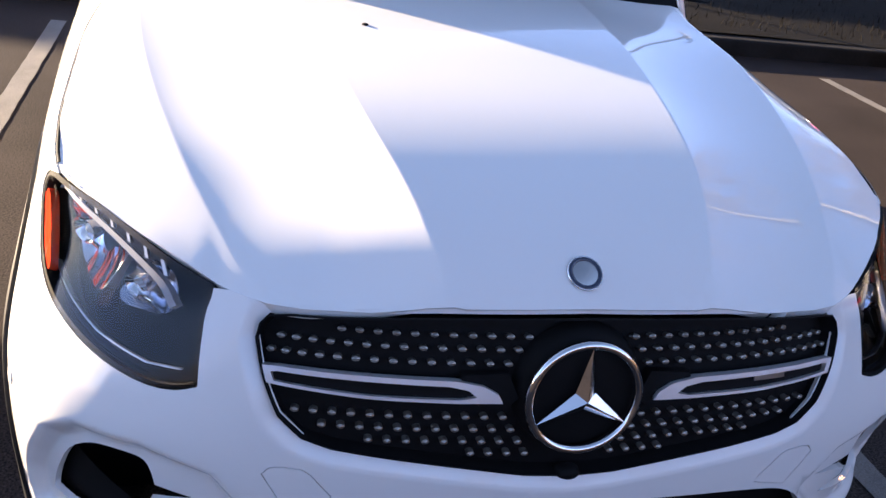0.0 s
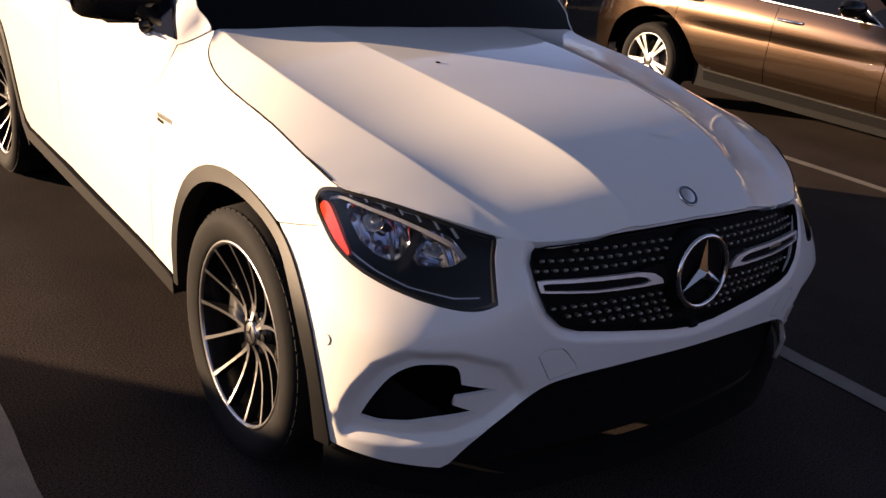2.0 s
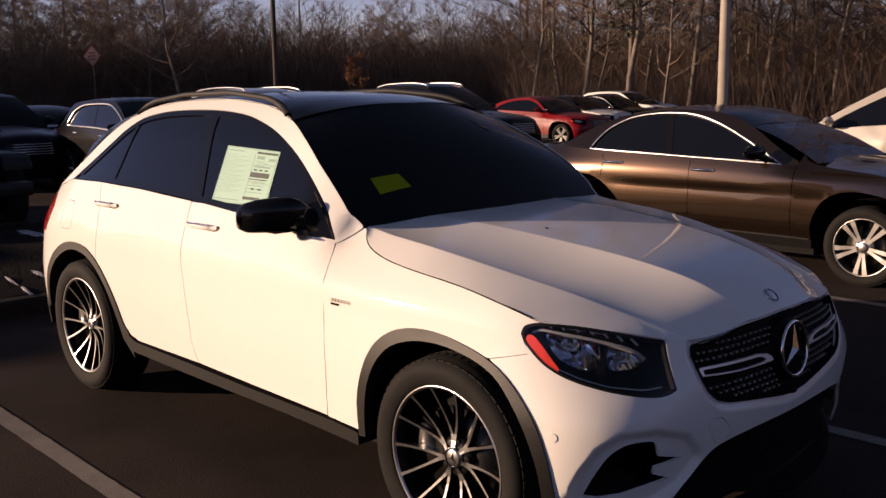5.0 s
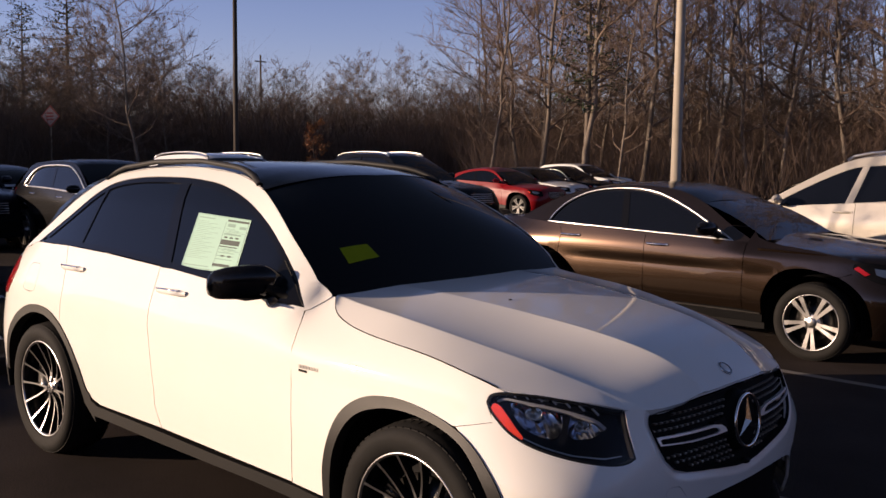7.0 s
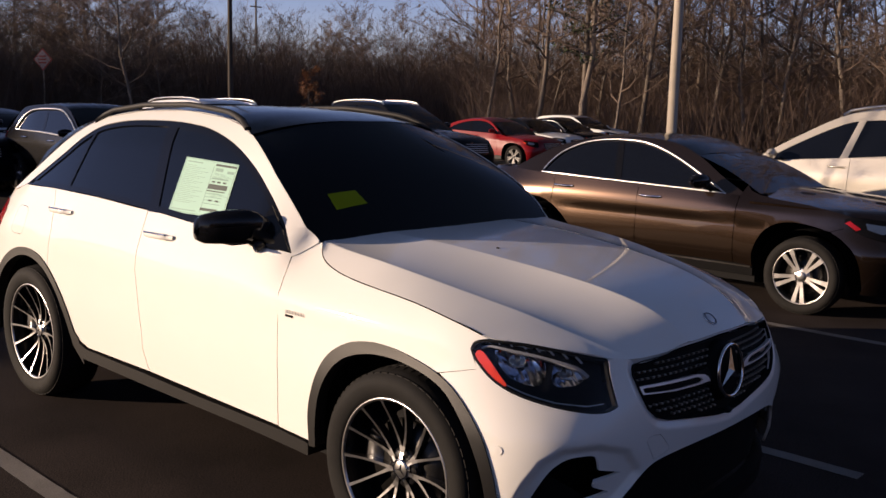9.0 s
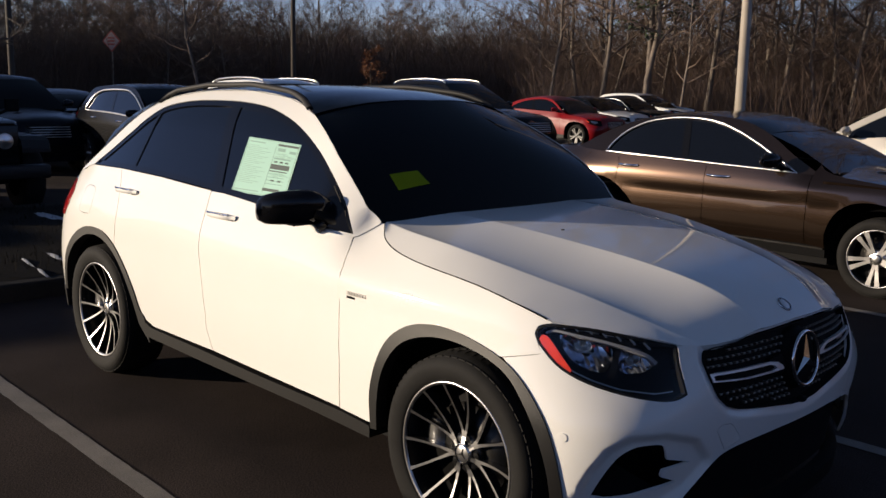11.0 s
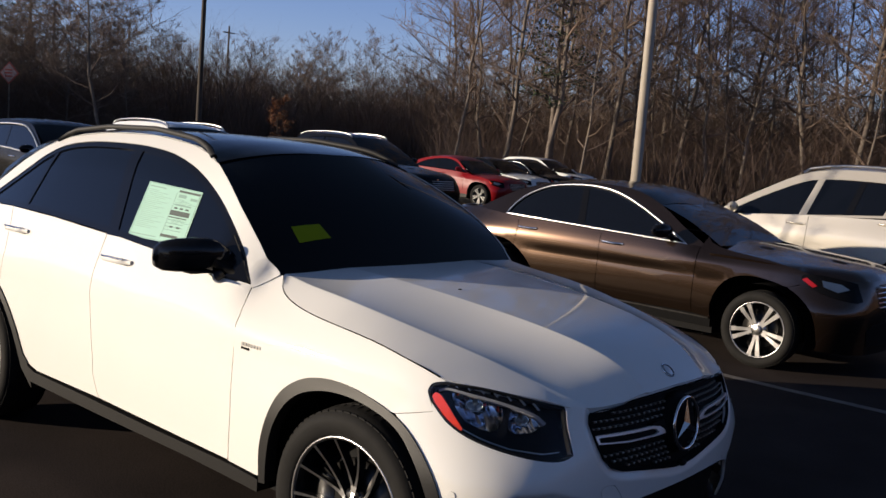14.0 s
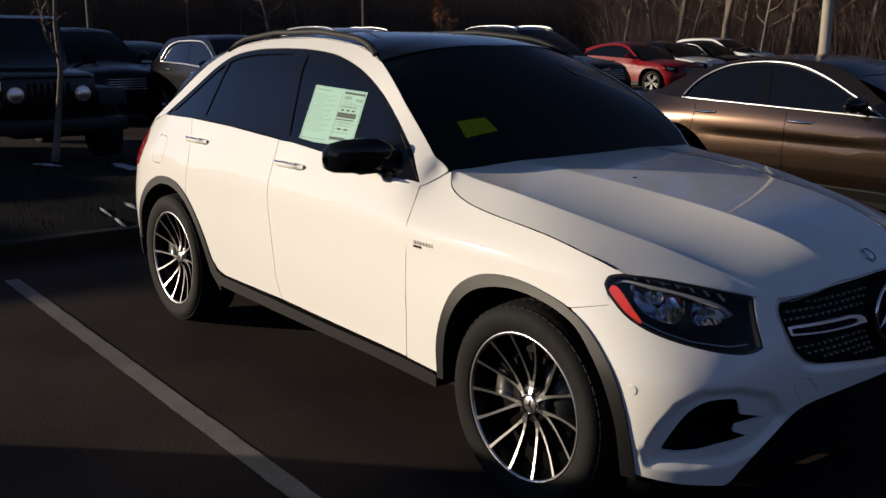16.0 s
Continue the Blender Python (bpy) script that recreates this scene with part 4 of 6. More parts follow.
# outside mirrors
for sg in (-1, 1):
    mr = new("door_mirror")
    mr.parent = CAR
    V, F = [], []
    rows = [(-.13, .25, .34), (-.06, .40, .50), (.04, .60, .72), (.14, .84, .90), (.26, 1.0, 1.0), (.45, 1.0, 1.0), (.70, .95, .97), (.88, .80, .85), (.97, .50, .6), (1.0, .15, .2)]
    for t, sx, sz in rows:
        yy = -.852 - .215 * t
        cx = -.857 - .125 * t - .03 * t * t
        cz = 1.150 + .004 * t - .022 * t * t
        for k in range(20):
            a = 2 * math.pi * k / 20
            ca, sa = math.cos(a), math.sin(a)
            ex = abs(ca) ** .75 * (1 if ca > 0 else -1)
            ez = abs(sa) ** .8 * (1 if sa > 0 else -1)
            V.append((cx + ex * sx * (.056 if ca > 0 else .060), sg * -yy, cz + ez * sz * (.072 if sa > 0 else .066)))
    n = 20
    F = [(i * n + k, i * n + (k + 1) % n, (i + 1) * n + (k + 1) % n, (i + 1) * n + k) for i in range(len(rows) - 1) for k in range(n)] + [tuple(range(n)), tuple(range(len(V) - 1, len(V) - 1 - n, -1))]
    piece("mirror_cap", V, F if sg > 0 else [f[::-1] for f in F], M_BLACKPAINT, mr)
    bm = bmesh.new()
    box(bm, -.965, -.855, sg * .895, sg * 1.0, 1.084, 1.088, .001)
    part("mirror_seam", bm, M_BLACK, mr)
    V, F = tube([(-.775, sg * .83, 1.085), (-.80, sg * .85, 1.10), (-.83, sg * .87, 1.115), (-.85, sg * .90, 1.13)], [.030, .030, .030, .028], 12, flat=.7)
    piece("mirror_arm", V, F, M_BLACK, mr)
    V, F = tube([(-.81, sg * .870, 1.090), (-.84, sg * .89, 1.072)], [.016, .022], 10)
    piece("mirror_foot", V, F, M_PLASTIC, mr)
    V = [cabin(x, z) for x, z in ((-.690, 1.064), (-.755, 1.148), (-.86, 1.232), (-.90, 1.095), (-.80, 1.080))]
    V = [Vector((v[0], v[1] - .004, v[2])) for v in V]
    V = [Vector((v.x, v.y * (1 if sg < 0 else -1), v.z)) for v in V]
    V2 = [v + Vector((0, -sg * .03, 0)) for v in V]
    F = [(0, 1, 2, 3, 4), (9, 8, 7, 6, 5)] + [(i, i + 5, (i + 1) % 5 + 5, (i + 1) % 5) for i in range(5)]
    piece("mirror_sail", V + V2, F, M_BLACKPAINT, mr, smooth=False)

# roof rails
for sg in (-1, 1):
    pts = []
    for x in np.linspace(-1.30, -2.70, 22):
        ye, ze = roof_y(x)
        e = min(1, (-1.30 - x) / .12, (x + 2.70) / .12)
        pts.append((x, sg * (ye - .006), ze + .004 + .026 * max(e, 0) ** .6))
    V, F = tube(pts, .017, 8, flat=.8)
    piece("roof_rail", V, F, M_RAIL, CAR)
# fin-shaped antenna is out of view; wing badges as plain bars
for i in range(7):
    x0 = -.602 + .0165 * i
    on("wing_badge", side(S, [(x0, .857), (x0 + .012, .856), (x0 + .012, .842), (x0, .843)]), M_SATIN, .002, flange=.003)
on("wing_badge_plate", side(S, [(-.602, .838), (-.555, .837), (-.555, .828), (-.602, .829)]), M_BLACK, .002, flange=.003)

# price sheet in the side window, a thing of its own behind the glass line
sheet_t = thing("window_sticker", "pale green printed price sheet stuck in the side window", "sticker")
SH = [(-1.645, 1.395), (-1.214, 1.380), (-1.150, 1.156), (-1.578, 1.152)]


def sheet_uv(u, v):
    (x0, z0), (x1, z1), (x2, z2), (x3, z3) = SH
    x = (1 - v) * ((1 - u) * x0 + u * x1) + v * ((1 - u) * x3 + u * x2)
    z = (1 - v) * ((1 - u) * z0 + u * z1) + v * ((1 - u) * z3 + u * z2)
    return (x, z)


def bar_on(name, u0, v0, u1, v1, mt, lift):
    panel(name, cabin, [sheet_uv(u0, v0), sheet_uv(u1, v0), sheet_uv(u1, v1), sheet_uv(u0, v1)], (), mt, sheet_t, .1, 0, "", lift, False)


bar_on("paper", 0, 0, 1, 1, M_PAPER, -.007)
bar_on("headline", .60, .045, .98, .085, M_INK, -.0064)
for u0, v0, u1, v1 in ((.015, .012, .985, .020), (.015, .980, .985, .988), (.015, .020, .025, .980), (.975, .020, .985, .980), (.57, .10, .58, .94)):
    bar_on("frame_line", u0, v0, u1, v1, M_GREYINK, -.0066)
bar_on("headline", .05, .06, .35, .08, M_GREYINK, -.0064)
for k in range(22):
    bar_on("print_line", .05, .13 + .032 * k, .25 + .28 * ((k * 7) % 11) / 11, .137 + .032 * k, M_GREYINK, -.0064)
for k in range(9):
    bar_on("print_line", .61 + .03 * (k % 3), .215 + .02 * (k % 5) + (.36 if k > 4 else 0), .78 + .06 * (k % 4), .222 + .02 * (k % 5) + (.36 if k > 4 else 0), M_GREYINK, -.0064)
for u0, v0 in ((.62, .36), (.72, .36), (.82, .36), (.66, .70), (.78, .70)):
    bar_on("print_block", u0, v0, u0 + .06, v0 + .03, M_INK, -.0062)
bar_on("print_block", .62, .12, .76, .18, M_GREYINK, -.0064)
bar_on("print_block", .84, .15, .96, .20, M_GREYINK, -.0064)
bar_on("print_block", .60, .30, .90, .33, M_GREYINK, -.0064)
bar_on("dark_block", .58, .42, .92, .51, M_INK, -.0064)
bar_on("dark_block", .58, .535, .90, .555, M_INK, -.0064)
for k in range(4):
    bar_on("print_line", .58, .59 + .06 * k, .88, .602 + .06 * k, M_GREYINK, -.0064)
bar_on("dark_block", .56, .86, .86, .91, M_INK, -.0064)
bar_on("footline", .04, .93, .5, .945, M_GREYINK, -.0064)
# yellow card behind the windscreen
card = thing("dash_card", "yellow-green card lying against the windscreen", "card")
panel("card_sheet", screen_at, [(.40, -.76), (.38, -.56), (.27, -.53), (.27, -.76)], (), M_YELLOW, card, .2, 0, "", .002, True)

# ---- wheels ----
def car_wheel(parent, x, y, z, R=.365, rim=.268, w=.245, spokes=14, side_sign=-1, spoke_kind="thin", turn=0.0, fine_hub=False, alloy=None):
    """A tyre, a rim and spokes as parts under one wheel; it faces -y (side_sign -1) or +y."""
    alloy = alloy or M_ALLOY
    hub = new("wheel")
    hub.parent = parent
    hub.matrix_basis = pose(x, y, z, 0, 0, 0 if side_sign < 0 else 180) @ pose(0, 0, 0, 0, turn, 0)
    prof = [(rim * .97, w * .5), (rim, w * .03), (rim + .012, 0.0), (R - .05, -.012), (R - .022, -.004), (R - .004, .022), (R, .055), (R, w - .055), (R - .004, w - .022), (R - .03, w), (rim, w)]
    V, F = lathe(prof, 64)
    piece("tyre", V, F, M_TYRE, hub)
    V, F = [], []
    nb = 60
    for k in range(nb):
        a0 = 2 * math.pi * k / nb
        for y0, y1, sk in ((.012, .085, .03), (w - .085, w - .012, -.03), (.095, w - .095, .0)):
            b = len(V)
            for aa, yy in ((a0, y0), (a0 + .078, y0), (a0 + .078 + sk, y1), (a0 + sk, y1)):
                e = 0.0 if .03 < yy < w - .03 else .010
                V.append(((R + .004 - e) * math.cos(aa), yy, (R + .004 - e) * math.sin(aa)))
            for aa, yy in ((a0, y0), (a0 + .078, y0), (a0 + .078 + sk, y1), (a0 + sk, y1)):
                e = 0.0 if .03 < yy < w - .03 else .010
                V.append(((R - .004 - e) * math.cos(aa), yy, (R - .004 - e) * math.sin(aa)))
            F += [(b, b + 1, b + 2, b + 3), (b, b + 4, b + 5, b + 1), (b + 1, b + 5, b + 6, b + 2), (b + 2, b + 6, b + 7, b + 3), (b + 3, b + 7, b + 4, b)]
    piece("tread", V, F, M_TYRE, hub, smooth=False)
    V, F = lathe([(rim * .955, .013), (rim * .962, .008), (rim * .985, .004), (rim * 1.005, .006), (rim * 1.01, .02)], 64)
    piece("rim", V, F, alloy, hub)
    V, F = lathe([(rim * .93, .16), (rim * .95, .03), (rim * .955, .013)], 64)
    piece("rim_barrel", V, F, M_ALLOYBLACK if fine_hub else alloy, hub)
    V, F = lathe([(.001, .10), (rim * .93, .10), (rim * .94, .16), (.001, .16)], 40)
    piece("wheel_back", V, F, M_BLACK, hub)
    V, F = lathe([(.07, .085), (rim * .66, .085), (rim * .66, .1), (.07, .1)], 40)
    piece("brake_disc", V, F, M_BRAKE, hub)
    for s in range(spokes):
        a = 2 * math.pi * (s + .5) / spokes if spoke_kind == "thin" else 2 * math.pi * (s // 2) / (spokes / 2) + (.17 if s % 2 else -.17)
        if spoke_kind == "thin":
            # spokes run in pairs that lean together at the hub
            lean = .012 * (1 if s % 2 else -1)
            st = [(.036, lean * 1.3, .0070, .050), (.058, lean * 1.7, .0085, .056), (.085, lean * 1.5, .0062, .0575), (.115, lean * 1.15, .0050, .054), (.150, lean * .75, .0044, .046), (.190, lean * .35, .0043, .034), (.225, lean * .1, .0048, .021), (rim * .97, 0, .0066, .007)]
        else:
            lean = .0
            st = [(.05, 0, .014, .02), (.10, 0, .013, .018), (.18, 0, .017, .012), (rim * .96, 0, .021, .010)]
        V, F = [], []
        for r, off, hw, y0 in st:
            c, sn = math.cos(a), math.sin(a)
            for q, yy in ((-hw, y0), (hw, y0), (hw * .8, y0 + .035), (-hw * .8, y0 + .035)):
                t = off * (1 if spoke_kind == "thin" else 0) * .6 + q
                V.append((r * c - t * sn, yy, r * sn + t * c))
        n = len(st)
        F = [(4 * i + k, 4 * i + 4 + k, 4 * i + 4 + (k + 1) % 4, 4 * i + (k + 1) % 4) for i in range(n - 1) for k in range(4)]
        face = [f for i, f in enumerate(F) if i % 4 == 0]
        rest = [f for i, f in enumerate(F) if i % 4 != 0]
        sp = piece("spoke", V, face + rest, alloy, hub, smooth=False)
        if spoke_kind == "thin":
            sp.data.materials.append(M_ALLOYBLACK)
            for f in sp.data.polygons[len(face):]:
                f.material_index = 1
    deep = .030 if fine_hub else 0.0
    V, F = lathe([(.001, .030 + deep), (.060, .030 + deep), (.074, .040 + deep), (.074, .10)], 32)
    piece("hub_face", V, F, M_ALLOYBLACK if fine_hub else alloy, hub)
    for k in range(5):
        a = 2 * math.pi * k / 5 + .3
        v, f = lathe([(.001, .0275), (.009, .0275), (.010, .0285), (.0135, .0285)] if fine_hub else [(.001, .0285), (.009, .0285), (.010, .032)], 14)
        piece("wheel_bolt", [(p[0] + .057 * math.cos(a), p[1] + deep - (.0005 if fine_hub else 0), p[2] + .057 * math.sin(a)) for p in v], f, M_BLACK if fine_hub else M_ALLOYBLACK, hub)
    V, F = lathe([(.001, .017 + deep), (.028, .018 + deep), (.036, .022 + deep), (.038, .034 + deep)], 32)
    cap = piece("hub_cap", V, F, alloy, hub)
    if fine_hub:
        V, F = lathe([(.031, .0465), (.0345, .0450), (.038, .0475), (.038, .052)], 32)
        piece("cap_ring", V, F, M_CHROME, cap)
        V, F = [], []
        for k in range(3):
            t = math.pi / 2 + k * 2 * math.pi / 3
            b = len(V)
            V += [(.030 * math.cos(t), .0468, .030 * math.sin(t)), (.0055 * math.cos(t + 1.05), .0462, .0055 * math.sin(t + 1.05)), (0, .0445, 0), (.0055 * math.cos(t - 1.05), .0462, .0055 * math.sin(t - 1.05))]
            F += [(b, b + 1, b + 2), (b, b + 2, b + 3)]
        piece("cap_star", V, F, M_ALLOYBLACK, cap, smooth=False)
        # brake calliper behind the spokes, towards the rear of the wheel
        V, F = [], []
        for i in range(9):
            a = math.pi + (i - 4) * .085
            for r, yy in ((.125, .082), (.205, .072), (.215, .085), (.205, .098), (.125, .098)):
                V.append((r * math.cos(a), yy, r * math.sin(a)))
        F = [(5 * i + k, 5 * i + (k + 1) % 5, 5 * i + 5 + (k + 1) % 5, 5 * i + 5 + k) for i in range(8) for k in range(5)] + [(0, 1, 2, 3, 4), (44, 43, 42, 41, 40)]
        piece("brake_calliper", V, F, M_SATIN, hub)
    return hub


for xx in (0.0, -2.873):
    for sg in (-1, 1):
        car_wheel(CAR, xx, sg * .932, .362, side_sign=sg, turn=12, fine_hub=True)

# ---- parked cars round about ----
def paint(name, c, metal=0.0, rough=0.3):
    return mat(name, c, rough, metal=metal, coat=0.9 if sum(c) > .08 else .12, spec=.5 if sum(c) > .08 else .18, noise_scale=2.0, noise_amt=0.03)


SEDAN = dict(f=.79, wb=2.84, r=1.05, w=.905, zk=.90, R=.328, belt=[(-.60, .955), (-1.05, .985), (-1.5, 1.003), (-2.2, 1.03), (-2.74, 1.045)],
             top=[(-2.74, 1.045), (-2.52, 1.165), (-2.2, 1.268), (-1.8, 1.325), (-1.42, 1.325), (-1.12, 1.25), (-.85, 1.105), (-.60, .955)],
             roof=[(-3.12, 1.04), (-2.80, 1.17), (-2.45, 1.29), (-2.1, 1.355), (-1.75, 1.385), (-1.4, 1.375), (-1.10, 1.305), (-.80, 1.13), (-.52, .955)],
             crown=.05, base_y=.80, lean=.52, roof_x=(-1.06, -2.5), screen_x=(-.42, -1.05), cowl=.965, nose=.80, back=(-2.45, -3.15), deck=1.045, tail=-3.88)
SUV = dict(f=.86, wb=2.87, r=.98, w=.94, zk=1.02, R=.36, belt=[(-.62, 1.10), (-1.05, 1.13), (-1.685, 1.17), (-2.3, 1.19), (-3.1, 1.20)],
           top=[(-3.1, 1.20), (-3.0, 1.36), (-2.88, 1.48), (-2.6, 1.57), (-2.2, 1.60), (-1.75, 1.60), (-1.45, 1.56), (-1.05, 1.38), (-.62, 1.10)],
           roof=[(-3.45, 1.18), (-3.35, 1.35), (-3.2, 1.52), (-3.0, 1.62), (-2.6, 1.66), (-2.2, 1.675), (-1.75, 1.67), (-1.38, 1.62), (-1.0, 1.42), (-.52, 1.10)],
           crown=.04, base_y=.85, lean=.42, roof_x=(-1.34, -3.2), screen_x=(-.45, -1.32), cowl=1.11, nose=.90, back=(-3.2, -3.62), deck=1.15, tail=-3.8)
BRONZE = dict(SEDAN, f=.845, r=1.02, zk=.95, belt=[(-.755, .965), (-1.1, .978), (-1.5, .990), (-2.2, 1.012), (-2.82, 1.03)],
              top=[(-2.82, 1.03), (-2.755, 1.13), (-2.645, 1.235), (-2.48, 1.318), (-2.31, 1.365), (-2.03, 1.392), (-1.70, 1.373), (-1.39, 1.278), (-1.04, 1.115), (-.755, .965)],
              roof=[(-3.22, 1.05), (-3.0, 1.17), (-2.78, 1.28), (-2.45, 1.37), (-2.1, 1.413), (-1.75, 1.42), (-1.4, 1.385), (-1.10, 1.27), (-.85, 1.12), (-.56, .965)],
              crown=.04, roof_x=(-1.12, -2.6), screen_x=(-.46, -1.1), cowl=1.0, nose=.85, back=(-2.6, -3.25), deck=1.05, tail=-3.9)
CROSSOVER = dict(f=.95, wb=3.02, r=1.12, w=.99, zk=1.06, R=.395, belt=[(-.60, 1.10), (-1.05, 1.14), (-1.58, 1.18), (-2.55, 1.265), (-3.40, 1.31)],
                 top=[(-3.40, 1.31), (-3.33, 1.45), (-3.15, 1.55), (-2.6, 1.625), (-2.2, 1.64), (-1.8, 1.632), (-1.5, 1.575), (-1.05, 1.36), (-.60, 1.10)],
                 roof=[(-3.78, 1.25), (-3.66, 1.45), (-3.45, 1.62), (-3.1, 1.71), (-2.6, 1.755), (-2.2, 1.765), (-1.8, 1.745), (-1.45, 1.665), (-1.0, 1.43), (-.45, 1.10)],
                 crown=.05, base_y=.87, lean=.42, roof_x=(-1.45, -3.45), screen_x=(-.40, -1.4), cowl=1.12, nose=.95, back=(-3.45, -3.85), deck=1.2, tail=-4.0, posts=((-1.59, -1.72), (-2.55, -2.68)))
VAN = dict(SUV, f=.98, wb=3.02, r=1.12, w=.99, zk=1.10, R=.375)


def stretched(spec, dx, kz):
    s = dict(spec)
    for k in ("belt", "top", "roof"):
        s[k] = [(x * dx, z * kz) for x, z in spec[k]]
    for k in ("roof_x", "screen_x", "back"):
        s[k] = tuple(x * dx for x in spec[k])
    for k in ("cowl", "nose", "deck"):
        s[k] = spec[k] * kz
    s["tail"] = spec["tail"] * dx
    return s


VAN = stretched(VAN, 1.05, 1.09)


def parked_car(name, label, m, spec, body_mat, trim=None, fine=False, roof_mat=None, grille=M_BLACKPAINT, rails=False, step=.09, spokes=10, bright=.011, alloy=None):
    """A parked car from its sizes: body panels, glass, wheels, lamps, mirrors and handles as parts."""
    car = thing(name, label, "car", m, "parked cars")
    f, wb, r, w, zk = spec["f"], spec["wb"], spec["r"], spec["w"], spec["zk"]

    def X(x):
        return x * f / .815 if x > 0 else (x * wb / 2.873 if x > -2.873 else -wb + (x + 2.873) * r / .98)
    sh = Shell([z * zk for z in LEVELS], [[(X(x), y * w / .947) for x, y in pl] for pl in PLAN])

    def at(a, z):
        """The body skin; a sculpted car tucks in below a crease along its doors."""
        p = sh.at(a, z)
        if not fine or not -wb + .2 < p[0] < -.2:
            return p
        e = min(1, (-.2 - p[0]) / .25, (p[0] + wb - .2) / .25)
        low, high = .47 - .02 * p[0] / wb, .735 - .035 * p[0] / wb
        h = e * .055 * max(low - z, 0) / .2
        if z < high:
            h += e * .010 * math.exp(-(high - z) / .05) * min((high - z) / .02, 1)
        return (p[0], p[1] + (h if p[1] < 0 else -h), p[2])
    Q = lambda pts: [(sh.ax(X(x), z * zk), z * zk) for x, z in pts]

    def put(nm, ol, mt, lift=0.0, holes=(), both_=True, fl=.012, st=step, lab=""):
        o = panel(nm, at, ol, holes, mt, car, st, fl, lab, lift, True)
        if both_:
            panel(nm, at, mirrored(ol), [mirrored(h) for h in holes], mt, car, st, fl, lab, lift, True)
        return o
    zb = lambda x: float(np.interp(x, [p[0] for p in spec["belt"]][::-1], [p[1] for p in spec["belt"]][::-1]))
    g = .003
    x1, x2, x3 = -.62 * wb / 2.873, -1.62 * wb / 2.873, -2.60 * wb / 2.873
    P = lambda x, z: (sh.ax(x, z), z)
    arch_front = Q(smooth2(ARCH_F, 2))
    arch_back = Q(smooth2(ARCH_R, 2))
    arch_mid = sorted((-q[0], q[1]) for q in smooth2(ARCH_R, 2))
    z_mid = float(np.interp(2.627, [q[0] for q in arch_mid], [q[1] for q in arch_mid]))
    zs = .39 * zk
    za = lambda x: min(zb(x) - .004, sh.levels[-1] + .04)
    put("wing", Q(SHUT) + [P(x1 + g, za(x1)), P(x1 + g, .7), P(x1 + g, zs)] + [p for p, q in zip(arch_front, smooth2(ARCH_F, 2)) if q[0] < .21] + Q([(.21, .765), (.30, .80), (.30, .875)]), body_mat)
    put("front_door", [P(x1 - g, za(x1)), P(x1 - g, .7), P(x1 - g, zs), P(x2 + g, zs), P(x2 + g, .7), P(x2 + g, za(x2)), P((x1 + x2) / 2, za((x1 + x2) / 2))], body_mat)
    put("rear_door", [P(x2 - g, za(x2)), P(x2 - g, .7), P(x2 - g, zs)] + [p for p, q in zip(arch_back, smooth2(ARCH_R, 2)) if q[0] > -2.62][::-1] + Q([(-2.623, z_mid)]) + [P(x3 + g, .98 * zk), P(x3 - .03, za(x3))], body_mat)
    put("rear_quarter", [P(x3 - .036, za(x3)), P(x3 - g, .98 * zk)] + Q([(-2.630, z_mid)]) + [p for p, q in zip(arch_back, smooth2(ARCH_R, 2)) if q[0] < -2.64][::-1] + Q([(-3.39, .30), (-3.78, .32), (-3.82, .6), (-3.78, .9)]) + [(sh.length - .05, 1.10 * zk), P(X(-3.2), min(sh.levels[-1], 1.12 * zk))], body_mat)
    put("tail_panel", [(sh.length - .45, .32 * zk), (sh.length, .32 * zk), (sh.length, 1.10 * zk), (sh.length - .30, 1.10 * zk)], body_mat)
    yz = lambda pts: [(sh.ay(y * w / .947, z * zk), z * zk) for y, z in pts]
    GR = yz([(.42, .82), (.30, .84), (-.30, .84), (-.42, .82), (-.40, .66), (-.30, .60), (.30, .60), (.40, .66)])
    bumper_side = Q([(.30, .795), (.21, .762)]) + [p for p, q in zip(arch_front, smooth2(ARCH_F, 2)) if q[0] > .215] + [(1.0, .25 * zk), (.6, .22 * zk)]
    put("front_bumper", Q([(.45, .87), (.30, .84)]) + bumper_side + mirrored(bumper_side) + mirrored(Q([(.45, .87), (.30, .84)])) + yz([(-.60, .86), (-.3, .868), (.3, .868), (.60, .86)]), body_mat, holes=[GR], both_=False, st=step * .7)
    put("grille", GR, grille, -.02, both_=False, fl=0)
    for k in range(5):
        zz = (.64 + .042 * k) * zk
        V, F = tube([Vector(sh.at(a, zz)) - Vector((.012, 0, 0)) for a in np.linspace(-.36, .36, 9)], .009, 6)
        piece("grille_slat", V, F, M_CHROME if fine else M_SATIN, car)
    if fine:
        put("number_plate", yz([(.17, .60), (-.17, .60), (-.17, .50), (.17, .50)]), M_PLATE, .018, both_=False, fl=.012)
    put("lower_intake", yz([(.55, .44), (.45, .50), (-.45, .50), (-.55, .44), (-.50, .30), (.50, .30)]), M_BLACK, .004, both_=False, fl=.01)
    lamp = Q(HEADLIGHT)
    put("headlight", lamp, M_SMOKE, .004, fl=.02)
    put("lamp_reflector", Q([(.44, .85), (.56, .83), (.62, .79), (.56, .76), (.46, .80)]), M_SATIN, .008, fl=.004)
    put("side_marker", Q([(.305, .845), (.335, .865), (.42, .80), (.39, .785)]), M_REDLENS if fine else M_AMBER, .009, fl=.004)
    put("tail_lamp", Q([(-3.30, 1.05), (-3.28, .95), (-3.36, .86), (-3.58, .86), (-3.60, 1.05)]), M_REDLENS, .006, fl=.02)
